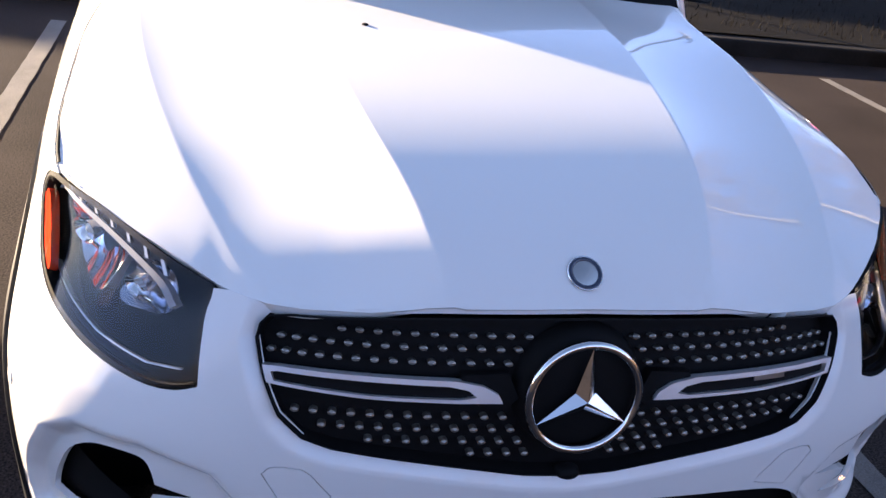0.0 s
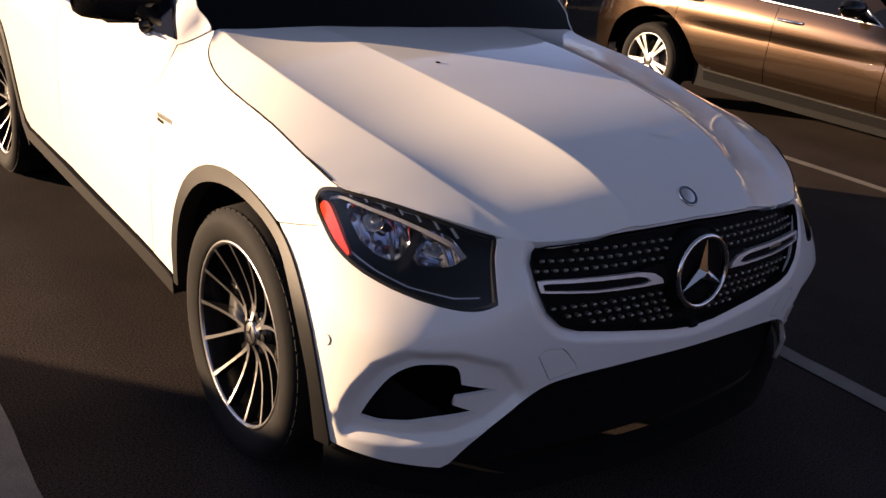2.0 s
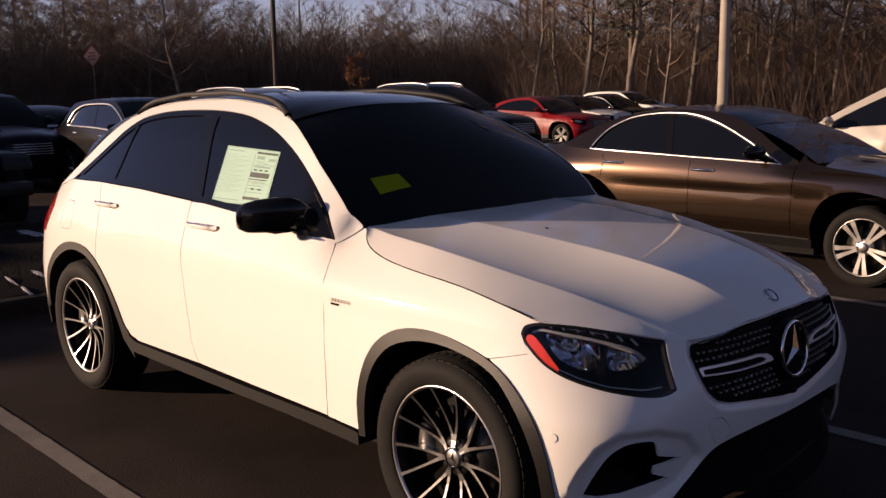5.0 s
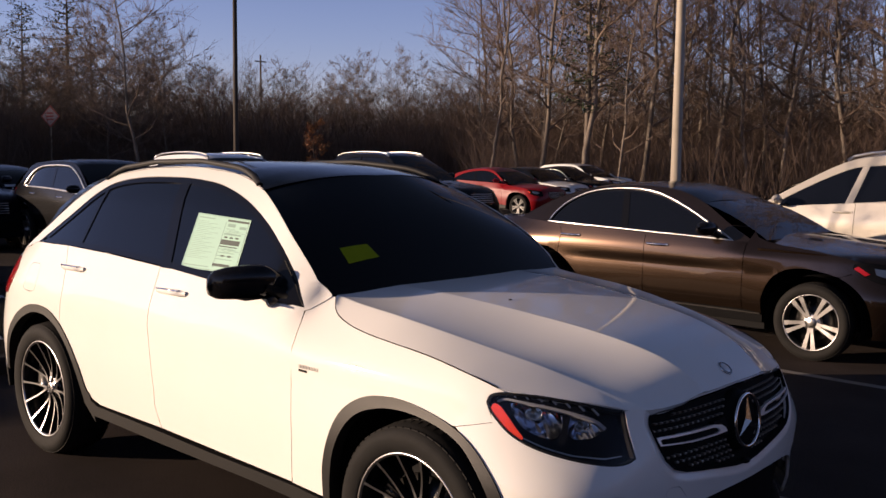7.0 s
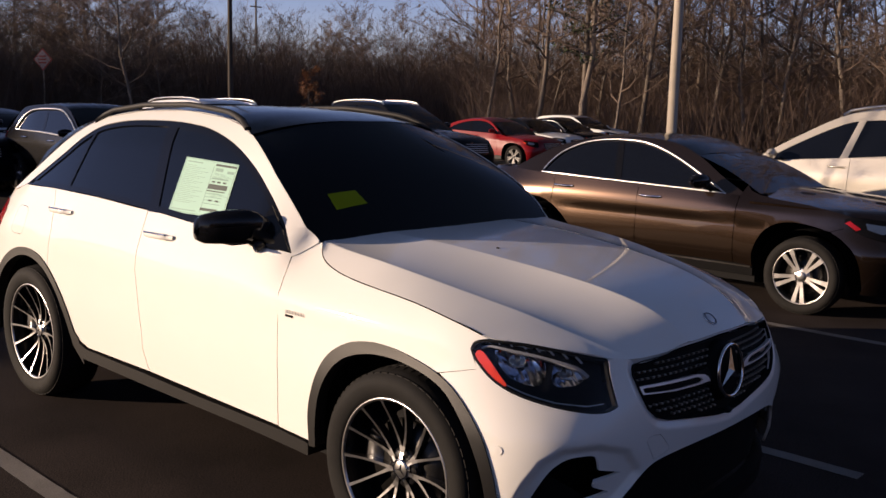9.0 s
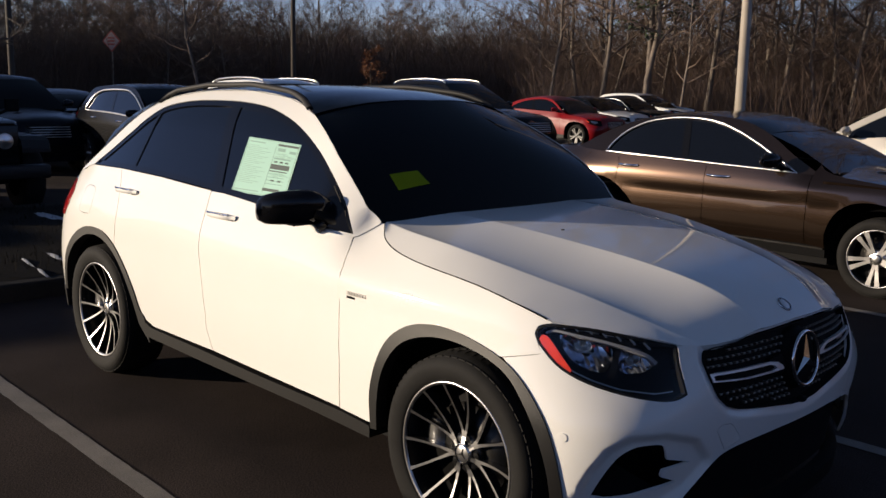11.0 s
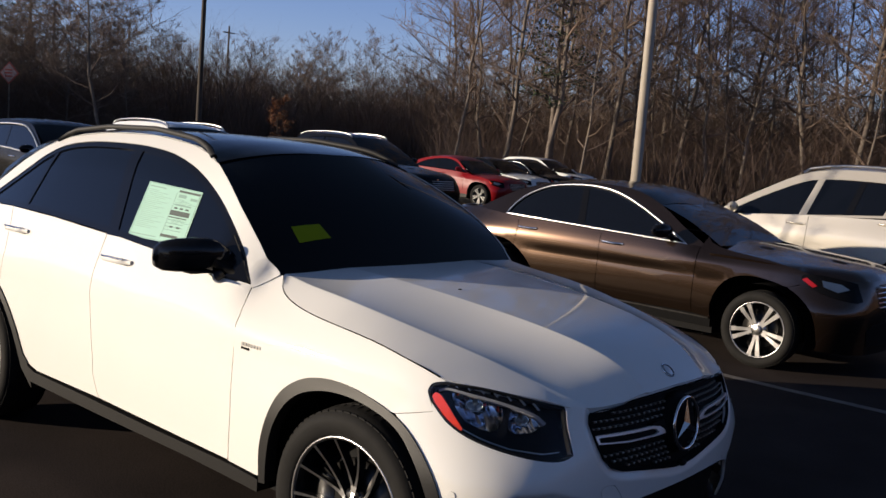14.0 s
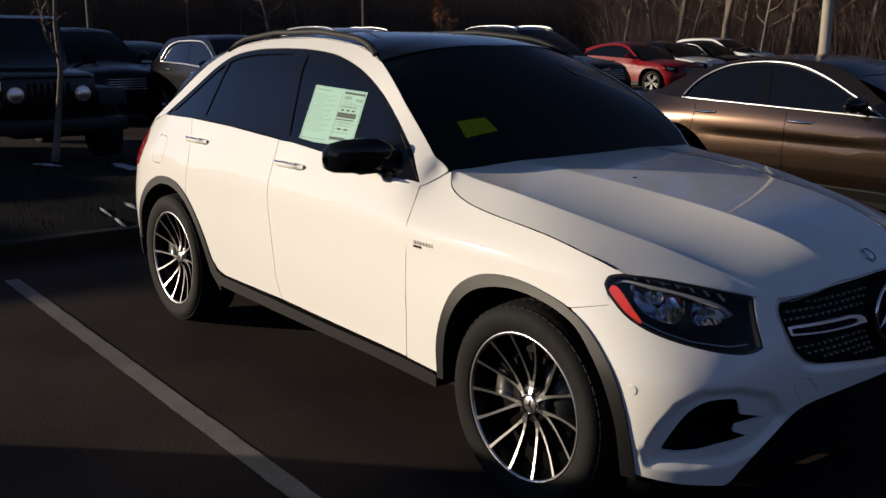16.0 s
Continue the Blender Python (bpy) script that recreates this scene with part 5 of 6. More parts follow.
    put("sill", Q([(-.45, .38), (-2.25, .40), (-2.26, .28), (-.46, .27)]), M_BLACK if fine else M_PLASTIC, .006 if not fine else -.02, fl=.03)
    if trim:
        put("sill_trim", Q([(-.46, .372), (-2.24, .392), (-2.24, .380), (-.46, .360)]), M_SATIN, .004, fl=.008)
    # bonnet
    nose = spec["nose"]

    def bon(x, y):
        q = max(xf(min(abs(y) * .947 / w, .83)) * f / .815 - x, 0)
        t = min(max((x + .5) / (f + .4), 0), 1)
        zc0 = spec["cowl"] + (nose + .06 - spec["cowl"]) * t ** 1.6
        return (x, y, zc0 - .11 * y * y - .09 * math.exp(-q / .06) + (.010 if abs(y) < .36 - .1 * t else 0) * min(1, q / .3))
    ey = lambda x: abs(sh.at(sh.ax(x, .95 * zk), .95 * zk)[1]) + .01
    hl_ = [(xf(yy) * f / .815 - .004, -yy * w / .947) for yy in (0, .2, .4, .55, .65, .75, .82)] + [(x, -ey(x)) for x in (.25, .0, -.3, -.5)] + [(-.55, -.60)]
    panel("bonnet", bon, hl_ + [(-.60, 0)] + [(x, -y) for x, y in hl_[1:]][::-1], (), body_mat, car, step, .02)

    # cabin
    def cab(x, z):
        y = spec["base_y"] - spec["lean"] * (z - spec["belt"][0][1])
        if x < -2.3:
            y -= .06 * (-2.3 - x) ** 2
        if x > -.95:
            y -= .08 * (x + .95) ** 2
        return (x, -y, z)
    cab_l = lambda x, z: (cab(x, z)[0], -cab(x, z)[1], z)
    bt, tp, rl = smooth2(spec["belt"], 3), smooth2(spec["top"], 3), smooth2(spec["roof"], 3)
    d = bt[:-1] + tp[:-1]
    for sf, fl_ in ((cab, False), (cab_l, True)):
        panel("roof_pillar", sf, rl + [(rl[-1][0], spec["belt"][0][1] - .03)] + [(x, z - .03) for x, z in bt] + [(rl[0][0], bt[-1][1] - .03)], [ring(d, -.001)], body_mat if fine else roof_mat or body_mat, car, step, .01, "", 0, fl_)
        panel("side_glass", sf, ring(d, .006), (), M_GLASS, car, .15, 0, "", -.008, fl_)
        xm = (bt[0][0] + bt[-1][0]) * .53
        panel("window_pillar", sf, [(xm + .04, zb(xm)), (xm - .06, 1.0 * max(z for x, z in d) - .01), (xm - .13, max(z for x, z in d) - .01), (xm - .04, zb(xm))], (), M_BLACKPAINT, car, .1, .004, "", -.004, fl_)
        for pa, pb in spec.get("posts", ()):
            za_, zb_ = zb(pa) - .01, float(np.interp(pb, [p[0] for p in tp], [p[1] for p in tp])) + .01
            panel("door_post", sf, [(pa + .045, za_), (pb + .04, zb_), (pb - .04, zb_), (pa - .045, za_)], (), body_mat, car, .1, .004, "", -.002, fl_)
        if trim:
            sg = -1 if sf is cab else 1
            V, F = tube([Vector(sf(x, z)) + Vector((0, sg * .006, 0)) for x, z in d], bright, 6, closed=True)
            piece("window_trim", V, F, M_SATIN, car)
    ry = lambda x: (-cab(x, float(np.interp(x, [p[0] for p in rl], [p[1] for p in rl])))[1], float(np.interp(x, [p[0] for p in rl], [p[1] for p in rl])))

    def rof(x, v):
        ye, ze = ry(x)
        return (x, v * ye, ze + spec["crown"] * (1 - abs(v) ** 2.5))
    a0, a1 = spec["roof_x"]
    panel("roof", rof, [(a1, -1), (a0, -1), (a0 + .05, 0), (a0, 1), (a1, 1), (a1 - .04, 0)], (), roof_mat or body_mat, car, step * 1.5, .01)

    def scr(xa, xb_, zlow, ylow):
        def g_(u, v):
            t = rof(xb_ + (.05 if xb_ > xa - 9 and xa > -1.5 else -.04) * (1 - v * v), v)
            return (xa + (t[0] - xa) * u, v * ylow + (t[1] - v * ylow) * u, zlow + (t[2] - zlow) * u + .03 * math.sin(math.pi * u))
        return g_
    panel("windscreen", scr(spec["screen_x"][0], a0, spec["cowl"] - .02, spec["base_y"] - .06), [(0, -1), (1, -1), (1, 1), (0, 1)], (), M_WIND, car, .2, 0, "", 0, True)
    panel("rear_window", scr(spec["back"][1], a1, spec["deck"] - .02, spec["base_y"] - .1), [(0, -1), (1, -1), (1, 1), (0, 1)], (), M_WIND, car, .2, 0)
    dk = spec["deck"]
    xt = -wb - r + .05
    V = [(spec["back"][1] + .12, -spec["base_y"], dk - .02), (spec["back"][1] + .12, spec["base_y"], dk - .02), (xt + .2, w * .8, dk - .01), (xt + .2, -w * .8, dk - .01), (xt + .04, -w * .62, dk - .05), (xt + .04, w * .62, dk - .05)]
    piece("boot_lid", V, [(0, 1, 2, 3), (3, 2, 5, 4)], body_mat, car)
    # underbody
    bm = bmesh.new()
    box(bm, -wb - r * .8, f * .75, -w * .5, w * .5, .22, .8 * zk)
    box(bm, -wb + .45, -.45, -w * .84, w * .84, .20, .84 * zk)
    part("underbody", bm, M_BLACK, car)
    for sg in (-1, 1):
        for xx in (0, -wb):
            car_wheel(car, xx, sg * (w - .022), spec["R"] - .003, spec["R"], spec["R"] - .09, .22, spokes, sg, "wide", 20, alloy=alloy)
            V, F, n = [], [], 16
            for i in range(n + 1):
                a = math.pi * (-.1 + 1.2 * i / n)
                V += [(xx + (spec["R"] + .08) * math.cos(a), sg * (w - .05), spec["R"] + (spec["R"] + .06) * math.sin(a)), (xx + (spec["R"] + .08) * math.cos(a), sg * .5, spec["R"] + (spec["R"] + .06) * math.sin(a))]
            piece("arch_liner", V, [(2 * i, 2 * i + 1, 2 * i + 3, 2 * i + 2) for i in range(n)], M_BLACK, car)
        # mirror
        mx, mz = bt[0][0] - .16, bt[0][1] + .10
        rows = [(0.0, .35), (.08, .8), (.3, 1.0), (.7, .95), (.92, .7), (1.0, .25)]
        V, F = [], []
        for t, s in rows:
            for k in range(12):
                a = 2 * math.pi * k / 12
                V.append((mx - .04 * t + .065 * s * math.cos(a), sg * (spec["base_y"] + .05 + .20 * t), mz + .066 * s * math.sin(a)))
        F = [(i * 12 + k, i * 12 + (k + 1) % 12, (i + 1) * 12 + (k + 1) % 12, (i + 1) * 12 + k) for i in range(5) for k in range(12)] + [tuple(range(12)), tuple(range(71, 59, -1))]
        piece("door_mirror", V, F, roof_mat or body_mat if not fine else M_BLACKPAINT, car)
        V, F = tube([(mx + .03, sg * (spec["base_y"] - .03), mz - .09), (mx, sg * (spec["base_y"] + .09), mz - .03)], .026, 8)
        piece("mirror_arm", V, F, M_BLACK, car)
        for xh in (x2 + .14, x3 + .12):
            zh = (zb(xh) - .10)
            c = [sh.at(sh.ax(x, zh), zh) for x in np.linspace(xh - .11, xh + .11, 7)]
            pts = [Vector((p[0], sg * -(p[1] - o), p[2])) for p, o in zip(c, (.002, .022, .028, .03, .028, .022, .002))]
            V, F = tube(pts, .012, 8)
            piece("door_handle", V, F, M_CHROME if fine or trim else body_mat, car)
        if rails:
            pts = [(x, sg * (ry(x)[0] - .03), ry(x)[1] + .05) for x in np.linspace(a0 - .1, a1 + .15, 10)]
            pts = [(pts[0][0] + .08, pts[0][1], pts[0][2] - .05)] + pts + [(pts[-1][0] - .08, pts[-1][1], pts[-1][2] - .05)]
            V, F = tube(pts, .016, 8)
            piece("roof_rail", V, F, M_SATIN, car)
    return car


M_BROWN = paint("bronze_metallic", (0.060, 0.037, 0.024), 0.88, 0.19)
M_CHAMP = paint("champagne_metallic", (0.55, 0.51, 0.44), 0.45, 0.32)
M_JET = mat("black_car_paint", (0.003, 0.003, 0.004), 0.22, noise_scale=2, noise_amt=0.04, spec=0.22)
M_DARK = paint("black_metallic", (0.004, 0.0042, 0.005), 0.0, 0.22)
M_PLATE = mat("blank_plate", (0.30, 0.30, 0.31), 0.5, noise_scale=20, noise_amt=0.05)
M_RED = mat("red_paint", (0.20, 0.003, 0.006), 0.4, coat=0.35, noise_scale=2, noise_amt=0.04, spec=0.25)
M_WHITE2 = paint("white_gloss", (0.72, 0.72, 0.70))
M_BLUEGREY = paint("blue_grey_metallic", (0.006, 0.008, 0.012), 0.3, 0.3)
M_NAVYCAR = paint("navy_metallic", (0.006, 0.008, 0.014), 0.3, 0.3)

parked_car("bronze_sedan", "bronze brown metallic sedan with chrome window trim", pose(-.80, 5.52, 0), BRONZE, M_BROWN, trim=True, fine=True, roof_mat=M_BLACKPAINT, step=.05, spokes=10)
parked_car("champagne_suv", "champagne coloured large SUV behind the bronze sedan", pose(-3.49, 9.29, 0, 0, 0, 180), CROSSOVER, M_CHAMP, rails=True, step=.07)
parked_car("black_suv", "black SUV with silver roof rails parked nose out", pose(-12.55, 13.0, 0), dict(stretched(SUV, 1.06, 1.06), f=1.06, zk=1.10), M_DARK, rails=True)
parked_car("red_car", "red sedan parked nose out in a row", pose(-14.9, 19.4, 0), SEDAN, M_RED, alloy=M_DULLALLOY)
parked_car("white_sedan", "white sedan in a row of parked cars", pose(-16.7, 23.3, 0), SEDAN, M_WHITE2, roof_mat=M_BLACKPAINT)
parked_car("black_sedan", "black sedan in a row of parked cars", pose(-17.5, 26.4, 0), SEDAN, M_DARK, trim=True)
parked_car("white_suv", "white SUV at the end of a row of parked cars", pose(-18.7, 29.5, 0), stretched(SUV, 1.0, .90), M_WHITE2)
parked_car("dark_wagon", "dark SUV with chrome window trim and bright wheels", pose(-11.5, 4.85, 0), stretched(SUV, 1.0, .93), M_JET, trim=True, bright=.020)
parked_car("cream_suv", "white SUV with pale roof rails beyond the island", pose(-11.1, 7.15, 0), stretched(SUV, 1.1, 1.012), M_WHITE2, rails=True)
parked_car("navy_suv", "dark blue SUV facing the aisle in shade", pose(-15.2, 3.35, 0), SUV, M_NAVYCAR)
parked_car("blue_hatchback", "blue-grey car with red tail lamps", pose(-21.5, 6.0, 0, 0, 0, 170), SEDAN, M_BLUEGREY)


def off_roader(m):
    """A boxy off-road vehicle: flat wings, upright slotted grille, round lamps, winch bumper, upright screen."""
    car = thing("off_road_vehicle", "boxy black off-road vehicle with round headlamps in deep shade", "car", m, "parked cars")

    def hull(name, sections, mt, parent=car):
        """A body part lofted through cross-sections (x, half width, z low, z high)."""
        bm_ = bmesh.new()
        rings_ = [[bm_.verts.new(p) for p in ((x, -w, z0), (x, w, z0), (x, w * .97, z1 - .02), (x, w * .90, z1), (x, -w * .90, z1), (x, -w * .97, z1 - .02))] for x, w, z0, z1 in sections]
        for a_, b_ in zip(rings_, rings_[1:]):
            for k in range(6):
                bm_.faces.new((a_[k], a_[(k + 1) % 6], b_[(k + 1) % 6], b_[k]))
        bm_.faces.new(rings_[0])
        bm_.faces.new(rings_[-1][::-1])
        return part(name, bm_, mt, parent, smooth=True, angle=.5)
    hull("bonnet", [(.50, .56, .62, 1.10), (.40, .60, .60, 1.135), (-.55, .70, .60, 1.17), (-.72, .74, .60, 1.17)], M_DARK)
    hull("tub", [(-.72, .78, .48, 1.17), (-1.6, .79, .46, 1.19), (-2.75, .79, .46, 1.19), (-3.0, .77, .50, 1.17)], M_DARK)
    hull("hard_top", [(-.98, .68, 1.17, 1.80), (-1.15, .70, 1.17, 1.84), (-2.9, .70, 1.17, 1.82), (-3.02, .68, 1.17, 1.76)], M_DARK)
    hull("windscreen", [(-.72, .66, 1.16, 1.19), (-.80, .655, 1.16, 1.42), (-.975, .64, 1.16, 1.78)], M_GLASS)
    for sg in (-1, 1):
        V, F = [], []
        for x, z in ((.56, .80), (.52, .90), (.42, .945), (-.40, .955), (-.56, .90), (-.66, .66), (-.70, .52)):
            V += [(x, sg * .58, z), (x, sg * .92, z - .015), (x, sg * .93, z - .06), (x, sg * .58, z - .06)]
        F = [(4 * i + k, 4 * i + 4 + k, 4 * i + 4 + (k + 1) % 4, 4 * i + (k + 1) % 4) for i in range(6) for k in range(4)] + [(0, 1, 2, 3), (27, 26, 25, 24)]
        piece("flat_wing", V, F, M_PLASTIC, car, smooth=False)
        V, F = lathe([(.001, -.012), (.06, -.010), (.085, .004), (.094, .0), (.10, .012), (.10, .05)], 28)
        piece("headlamp", [Vector((.515, sg * .40, .885)) + pose(0, 0, 0, 0, 0, 90) @ Vector(v) for v in V], F, M_SATIN, car)
        V, F = lathe([(.001, -.015), (.04, -.012), (.05, .0), (.052, .03)], 20)
        piece("fog_lamp", [Vector((.70, sg * .30, .50)) + pose(0, 0, 0, 0, 0, 90) @ Vector(v) for v in V], F, M_SATIN, car)
        for x in (0.0, -2.42):
            car_wheel(car, x, sg * .92, .39, .393, .24, .26, 10, sg, "wide", 9)
        V, F = tube([(-.80, sg * .76, 1.16), (-.80, sg * .90, 1.22)], .018, 8)
        piece("mirror_arm", V, F, M_BLACK, car)
        bm_ = bmesh.new()
        box(bm_, -.86, -.78, sg * .88, sg * 1.06, 1.20, 1.38, .025)
        part("door_mirror", bm_, M_BLACK, car)
        V = [(-1.05, sg * .715, 1.21), (-1.95, sg * .725, 1.21), (-1.95, sg * .685, 1.72), (-1.25, sg * .685, 1.72)]
        piece("side_window", V, [(0, 1, 2, 3)], M_GLASS, car, smooth=False)
    bm_ = bmesh.new()
    box(bm_, .42, .505, -.57, .57, .58, 1.09, .03)
    part("grille_panel", bm_, M_DARK, car, smooth=True)
    for k in range(7):
        bm_ = bmesh.new()
        box(bm_, .500, .512, -.245 + .078 * k - .02, -.245 + .078 * k + .02, .66, 1.02, .004)
        part("grille_slot", bm_, M_BLACK, car)
    bm_ = bmesh.new()
    box(bm_, .52, .74, -.86, .86, .43, .60, .03)
    part("front_bumper", bm_, M_PLASTIC, car, smooth=True)
    bm_ = bmesh.new()
    box(bm_, -2.9, .5, -.45, .45, .36, .66, .02)
    part("chassis", bm_, M_BLACK, car)
    return car


off_roader(pose(-10.35, .62, 0))
# unseen black sedan and vans, added so that their shade lies on the ground
parked_car("black_sedan", "unseen black sedan two bays along, added to cast shade", pose(-.46, -5.68, 0), SEDAN, M_DARK)
parked_car("black_van", "unseen tall black van stretched to cast shade across the island", pose(-10.9, -10.6, 0), stretched(VAN, 1.0, 1.2), M_DARK)
parked_car("black_van", "unseen black van added to cast shade across the island", pose(-11.6, -4.4, 0), VAN, M_DARK)
parked_car("navy_van", "unseen dark blue van added to cast shade across the island", pose(-11.6, -7.6, 0), VAN, M_NAVYCAR)
parked_car("grey_car", "grey sedan far back in the car park", pose(-26, 9.5, 0, 0, 0, 180), SEDAN, M_BLUEGREY)

# ---- island, poles, sign ----
def island(name, x0, x1, y0, y1):
    bm = bmesh.new()
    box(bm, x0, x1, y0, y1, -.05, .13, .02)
    k = part(name, bm, M_SHADEDCONCRETE, None)
    tagged(k, "concrete kerb round a planted island, its colour darkened for shade", "kerb", kind="structure")
    # the grass colour is darkened to stand for shade on the island
    sheet("grass_island", lambda x, y: .134 + .05 * noise.noise((x * .4, y * .4, 0)) + .05 * math.sin(math.pi * min(max((x - x0) / (x1 - x0), 0), 1)), x0 + .15, x1 - .15, y0 + .15, y1 - .15, 24, 90, M_SHADEDGRASS, "brown winter grass on an island, its colour darkened for shade", "grass")


island("kerb", -9.6, -4.95, -40, 46)
V, F = [], []
for _ in range(9000):
    x, y = random.uniform(-9.3, -5.15), random.uniform(-9, 14)
    a, h, l = random.uniform(0, 6.28), random.uniform(.03, .09), random.uniform(-.04, .04)
    b = len(V)
    z = .17 + .05 * noise.noise((x * .4, y * .4, 0))
    V += [(x - .004 * math.cos(a), y - .004 * math.sin(a), z), (x + .004 * math.cos(a), y + .004 * math.sin(a), z), (x + l, y + l * math.sin(a), z + h)]
    F.append((b, b + 1, b + 2))
tagged(piece("grass_blades", V, F, M_SHADEDGRASS, smooth=False), "short dry grass blades on the island, coloured as in shade", "grass", kind="stuff")
for sx, sy, ln, wd, rot in ((-5.72, -.29, .52, .030, -8), (-5.25, -.345, .42, .035, -9), (-5.80, -.02, .46, .06, -4), (-8.0, .80, .70, .16, 0), (-8.66, .19, .55, .10, 20)):
    V, F, n = [(0, 0, .012)], [], 40
    for k in range(n):
        a = 2 * math.pi * k / n
        q = 1 + .55 * noise.noise((k * .9, sx * 3, sy * 3))
        V.append((math.cos(a) * ln / 2 * q, math.sin(a) * wd / 2 * q, -.012))
    F = [(0, 1 + k, 1 + (k + 1) % n) for k in range(n)]
    ob = tagged(piece("snow_patch", V, F, M_SNOW), "thin leftover patch of old snow on grass", "snow", "snow patches")
    ob.matrix_basis = pose(sx, sy, .145 + .05 * noise.noise((sx * .4, sy * .4, 0)) + .05 * math.sin(math.pi * (sx + 9.6) / 4.65), 0, 0, rot)


def light_pole(x, y, r, h, label, finish=M_POLE):
    p = thing("light_pole", label, "pole", pose(x, y, 0), "light poles")
    V, F = tube([(0, 0, 0), (0, 0, h * .5), (0, 0, h)], [r, r * .85, r * .7], 16)
    piece("pole_shaft", V, F, finish, p)
    V, F = lathe([(.001, .75), (r * 2.2, .75), (r * 2.4, .70), (r * 2.4, 0)], 20)
    piece("pole_base", [(v[0], v[2], v[1]) for v in V], F, M_SHADEDCONCRETE, p)
    bm = bmesh.new()
    box(bm, -.55, .55, -.18, .18, h - .02, h + .12, .03)
    part("lamp_head", bm, M_PLASTIC, p)


light_pole(-6.25, 12.1, .095, 9.0, "round grey steel light pole beside a parked sedan")
light_pole(-27.0, 17.2, .10, 10.0, "dark steel light pole at the back of the car park", M_DARKPOLE)
light_pole(-24.5, 6.35, .085, 10.0, "dark bronze light pole beyond the parked cars", M_DARKPOLE)
M_WOODPOLE = mat("weathered_wood_pole", (0.19, 0.16, 0.13), 0.85, noise_scale=4, noise_amt=.2)
for x, y, h in ((-62, 29.5, 9.5), (-66, 47, 10.5)):
    up = thing("utility_pole", "weathered wooden utility pole at the wood's edge", "pole", pose(x, y, 0), "utility poles")
    V, F = tube([(0, 0, 0), (0, 0, h)], [.11, .08], 10)
    piece("pole_shaft", V, F, M_WOODPOLE, up)
    bm = bmesh.new()
    box(bm, -.06, .06, -.6, .6, h - .62, h - .52, .01)
    part("crossarm", bm, M_WOODPOLE, up)
sg_ = thing("road_sign", "red and white diamond road sign on a post", "sign", pose(-47.5, 19.8, 0, 0, 0, -62))
V, F = tube([(0, 0, 0), (0, 0, 4.1)], .035, 8)
piece("sign_post", V, F, M_POLE, sg_)
M_SIGN = mat("sign_red", (0.55, 0.10, 0.07), 0.5, noise_scale=5, noise_amt=.1)
M_SIGNW = mat("sign_white", (0.55, 0.36, 0.30), 0.5)
for nm, s, xx, mt in (("sign_plate", .56, .03, M_SIGN), ("sign_face", .47, .055, M_SIGNW)):
    bm = bmesh.new()
    box(bm, -.01, .01, -s / 1.35, s / 1.35, -s / 1.35, s / 1.35, .004, pose(xx, 0, 3.72, 45))
    part(nm, bm, mt, sg_)
for z0 in (3.55, 3.72, 3.88):
    bm = bmesh.new()
    box(bm, .064, .075, -.22, .22, z0 - .04, z0 + .04, .003)
    part("sign_bar", bm, M_SIGN, sg_)

# ---- winter woods ----
def grow(rng, height, spread, twigs, limbs=9, lean=.09, droop=0.0, thin=.005, ends=2):
    """Trunk tube and crown tubes of one bare tree: a winding trunk, wide limbs that turn up, forks and fine twigs."""
    trunk_pts, n = [], 10
    dx, dy = rng.uniform(-lean, lean), rng.uniform(-lean, lean)
    wob = Vector((0, 0, 0))
    for i in range(n + 1):
        t = i / n
        trunk_pts.append(Vector((dx * height * t, dy * height * t, height * t)) + wob)
        wob = wob + Vector((rng.uniform(-1, 1), rng.uniform(-1, 1), 0)) * height * .012
    r0 = height * .0065
    trunk_r = [r0 * (1 - .86 * (i / n) ** .9) * (1.35 if i == 0 else 1) for i in range(n + 1)]
    jobs = []

    def branch(base, d, length, r, level):
        pts, q, dd = [base], base, d.normalized()
        k = 5 if level == 0 else (3 if level == 1 else ends)
        for j in range(k):
            dd = (dd + Vector((rng.uniform(-.34, .34), rng.uniform(-.34, .34), rng.uniform(-.14, .26) - droop))).normalized()
            q = q + dd * length / k
            pts.append(q)
        jobs.append(((pts, [max(r * (1 - .8 * j / k), thin) for j in range(k + 1)], 5 if level == 0 else 3), {"caps": False}))
        if level < 2:
            for _ in range((8, twigs)[level]):
                f = rng.uniform(.18, 1.0)
                j = min(int(f * k), k - 1)
                b = pts[j].lerp(pts[j + 1], f * k - j)
                a = rng.uniform(0, 6.283)
                side_ = Vector((math.cos(a), math.sin(a), rng.uniform(-.35, .6)))
                branch(b, (pts[j + 1] - pts[j]).normalized() * .8 + side_ * .8, length * rng.uniform(.22, .5), r * .5, level + 1)
    for i in range(limbs):
        f = .16 + .82 * (i + rng.random() * .9) / limbs
        j = min(int(f * n), n - 1)
        b = trunk_pts[j].lerp(trunk_pts[j + 1], f * n - j)
        a = i * 2.4 + rng.uniform(-.6, .6)
        L = spread * height * (1.08 - .95 * abs(f - .42)) * rng.uniform(.6, 1.15)
        branch(b, Vector((math.cos(a), math.sin(a), rng.uniform(.10, .45) + .55 * f)), L, r0 * (1 - .8 * f) * .55, 0)
    return (trunk_pts, trunk_r), jobs


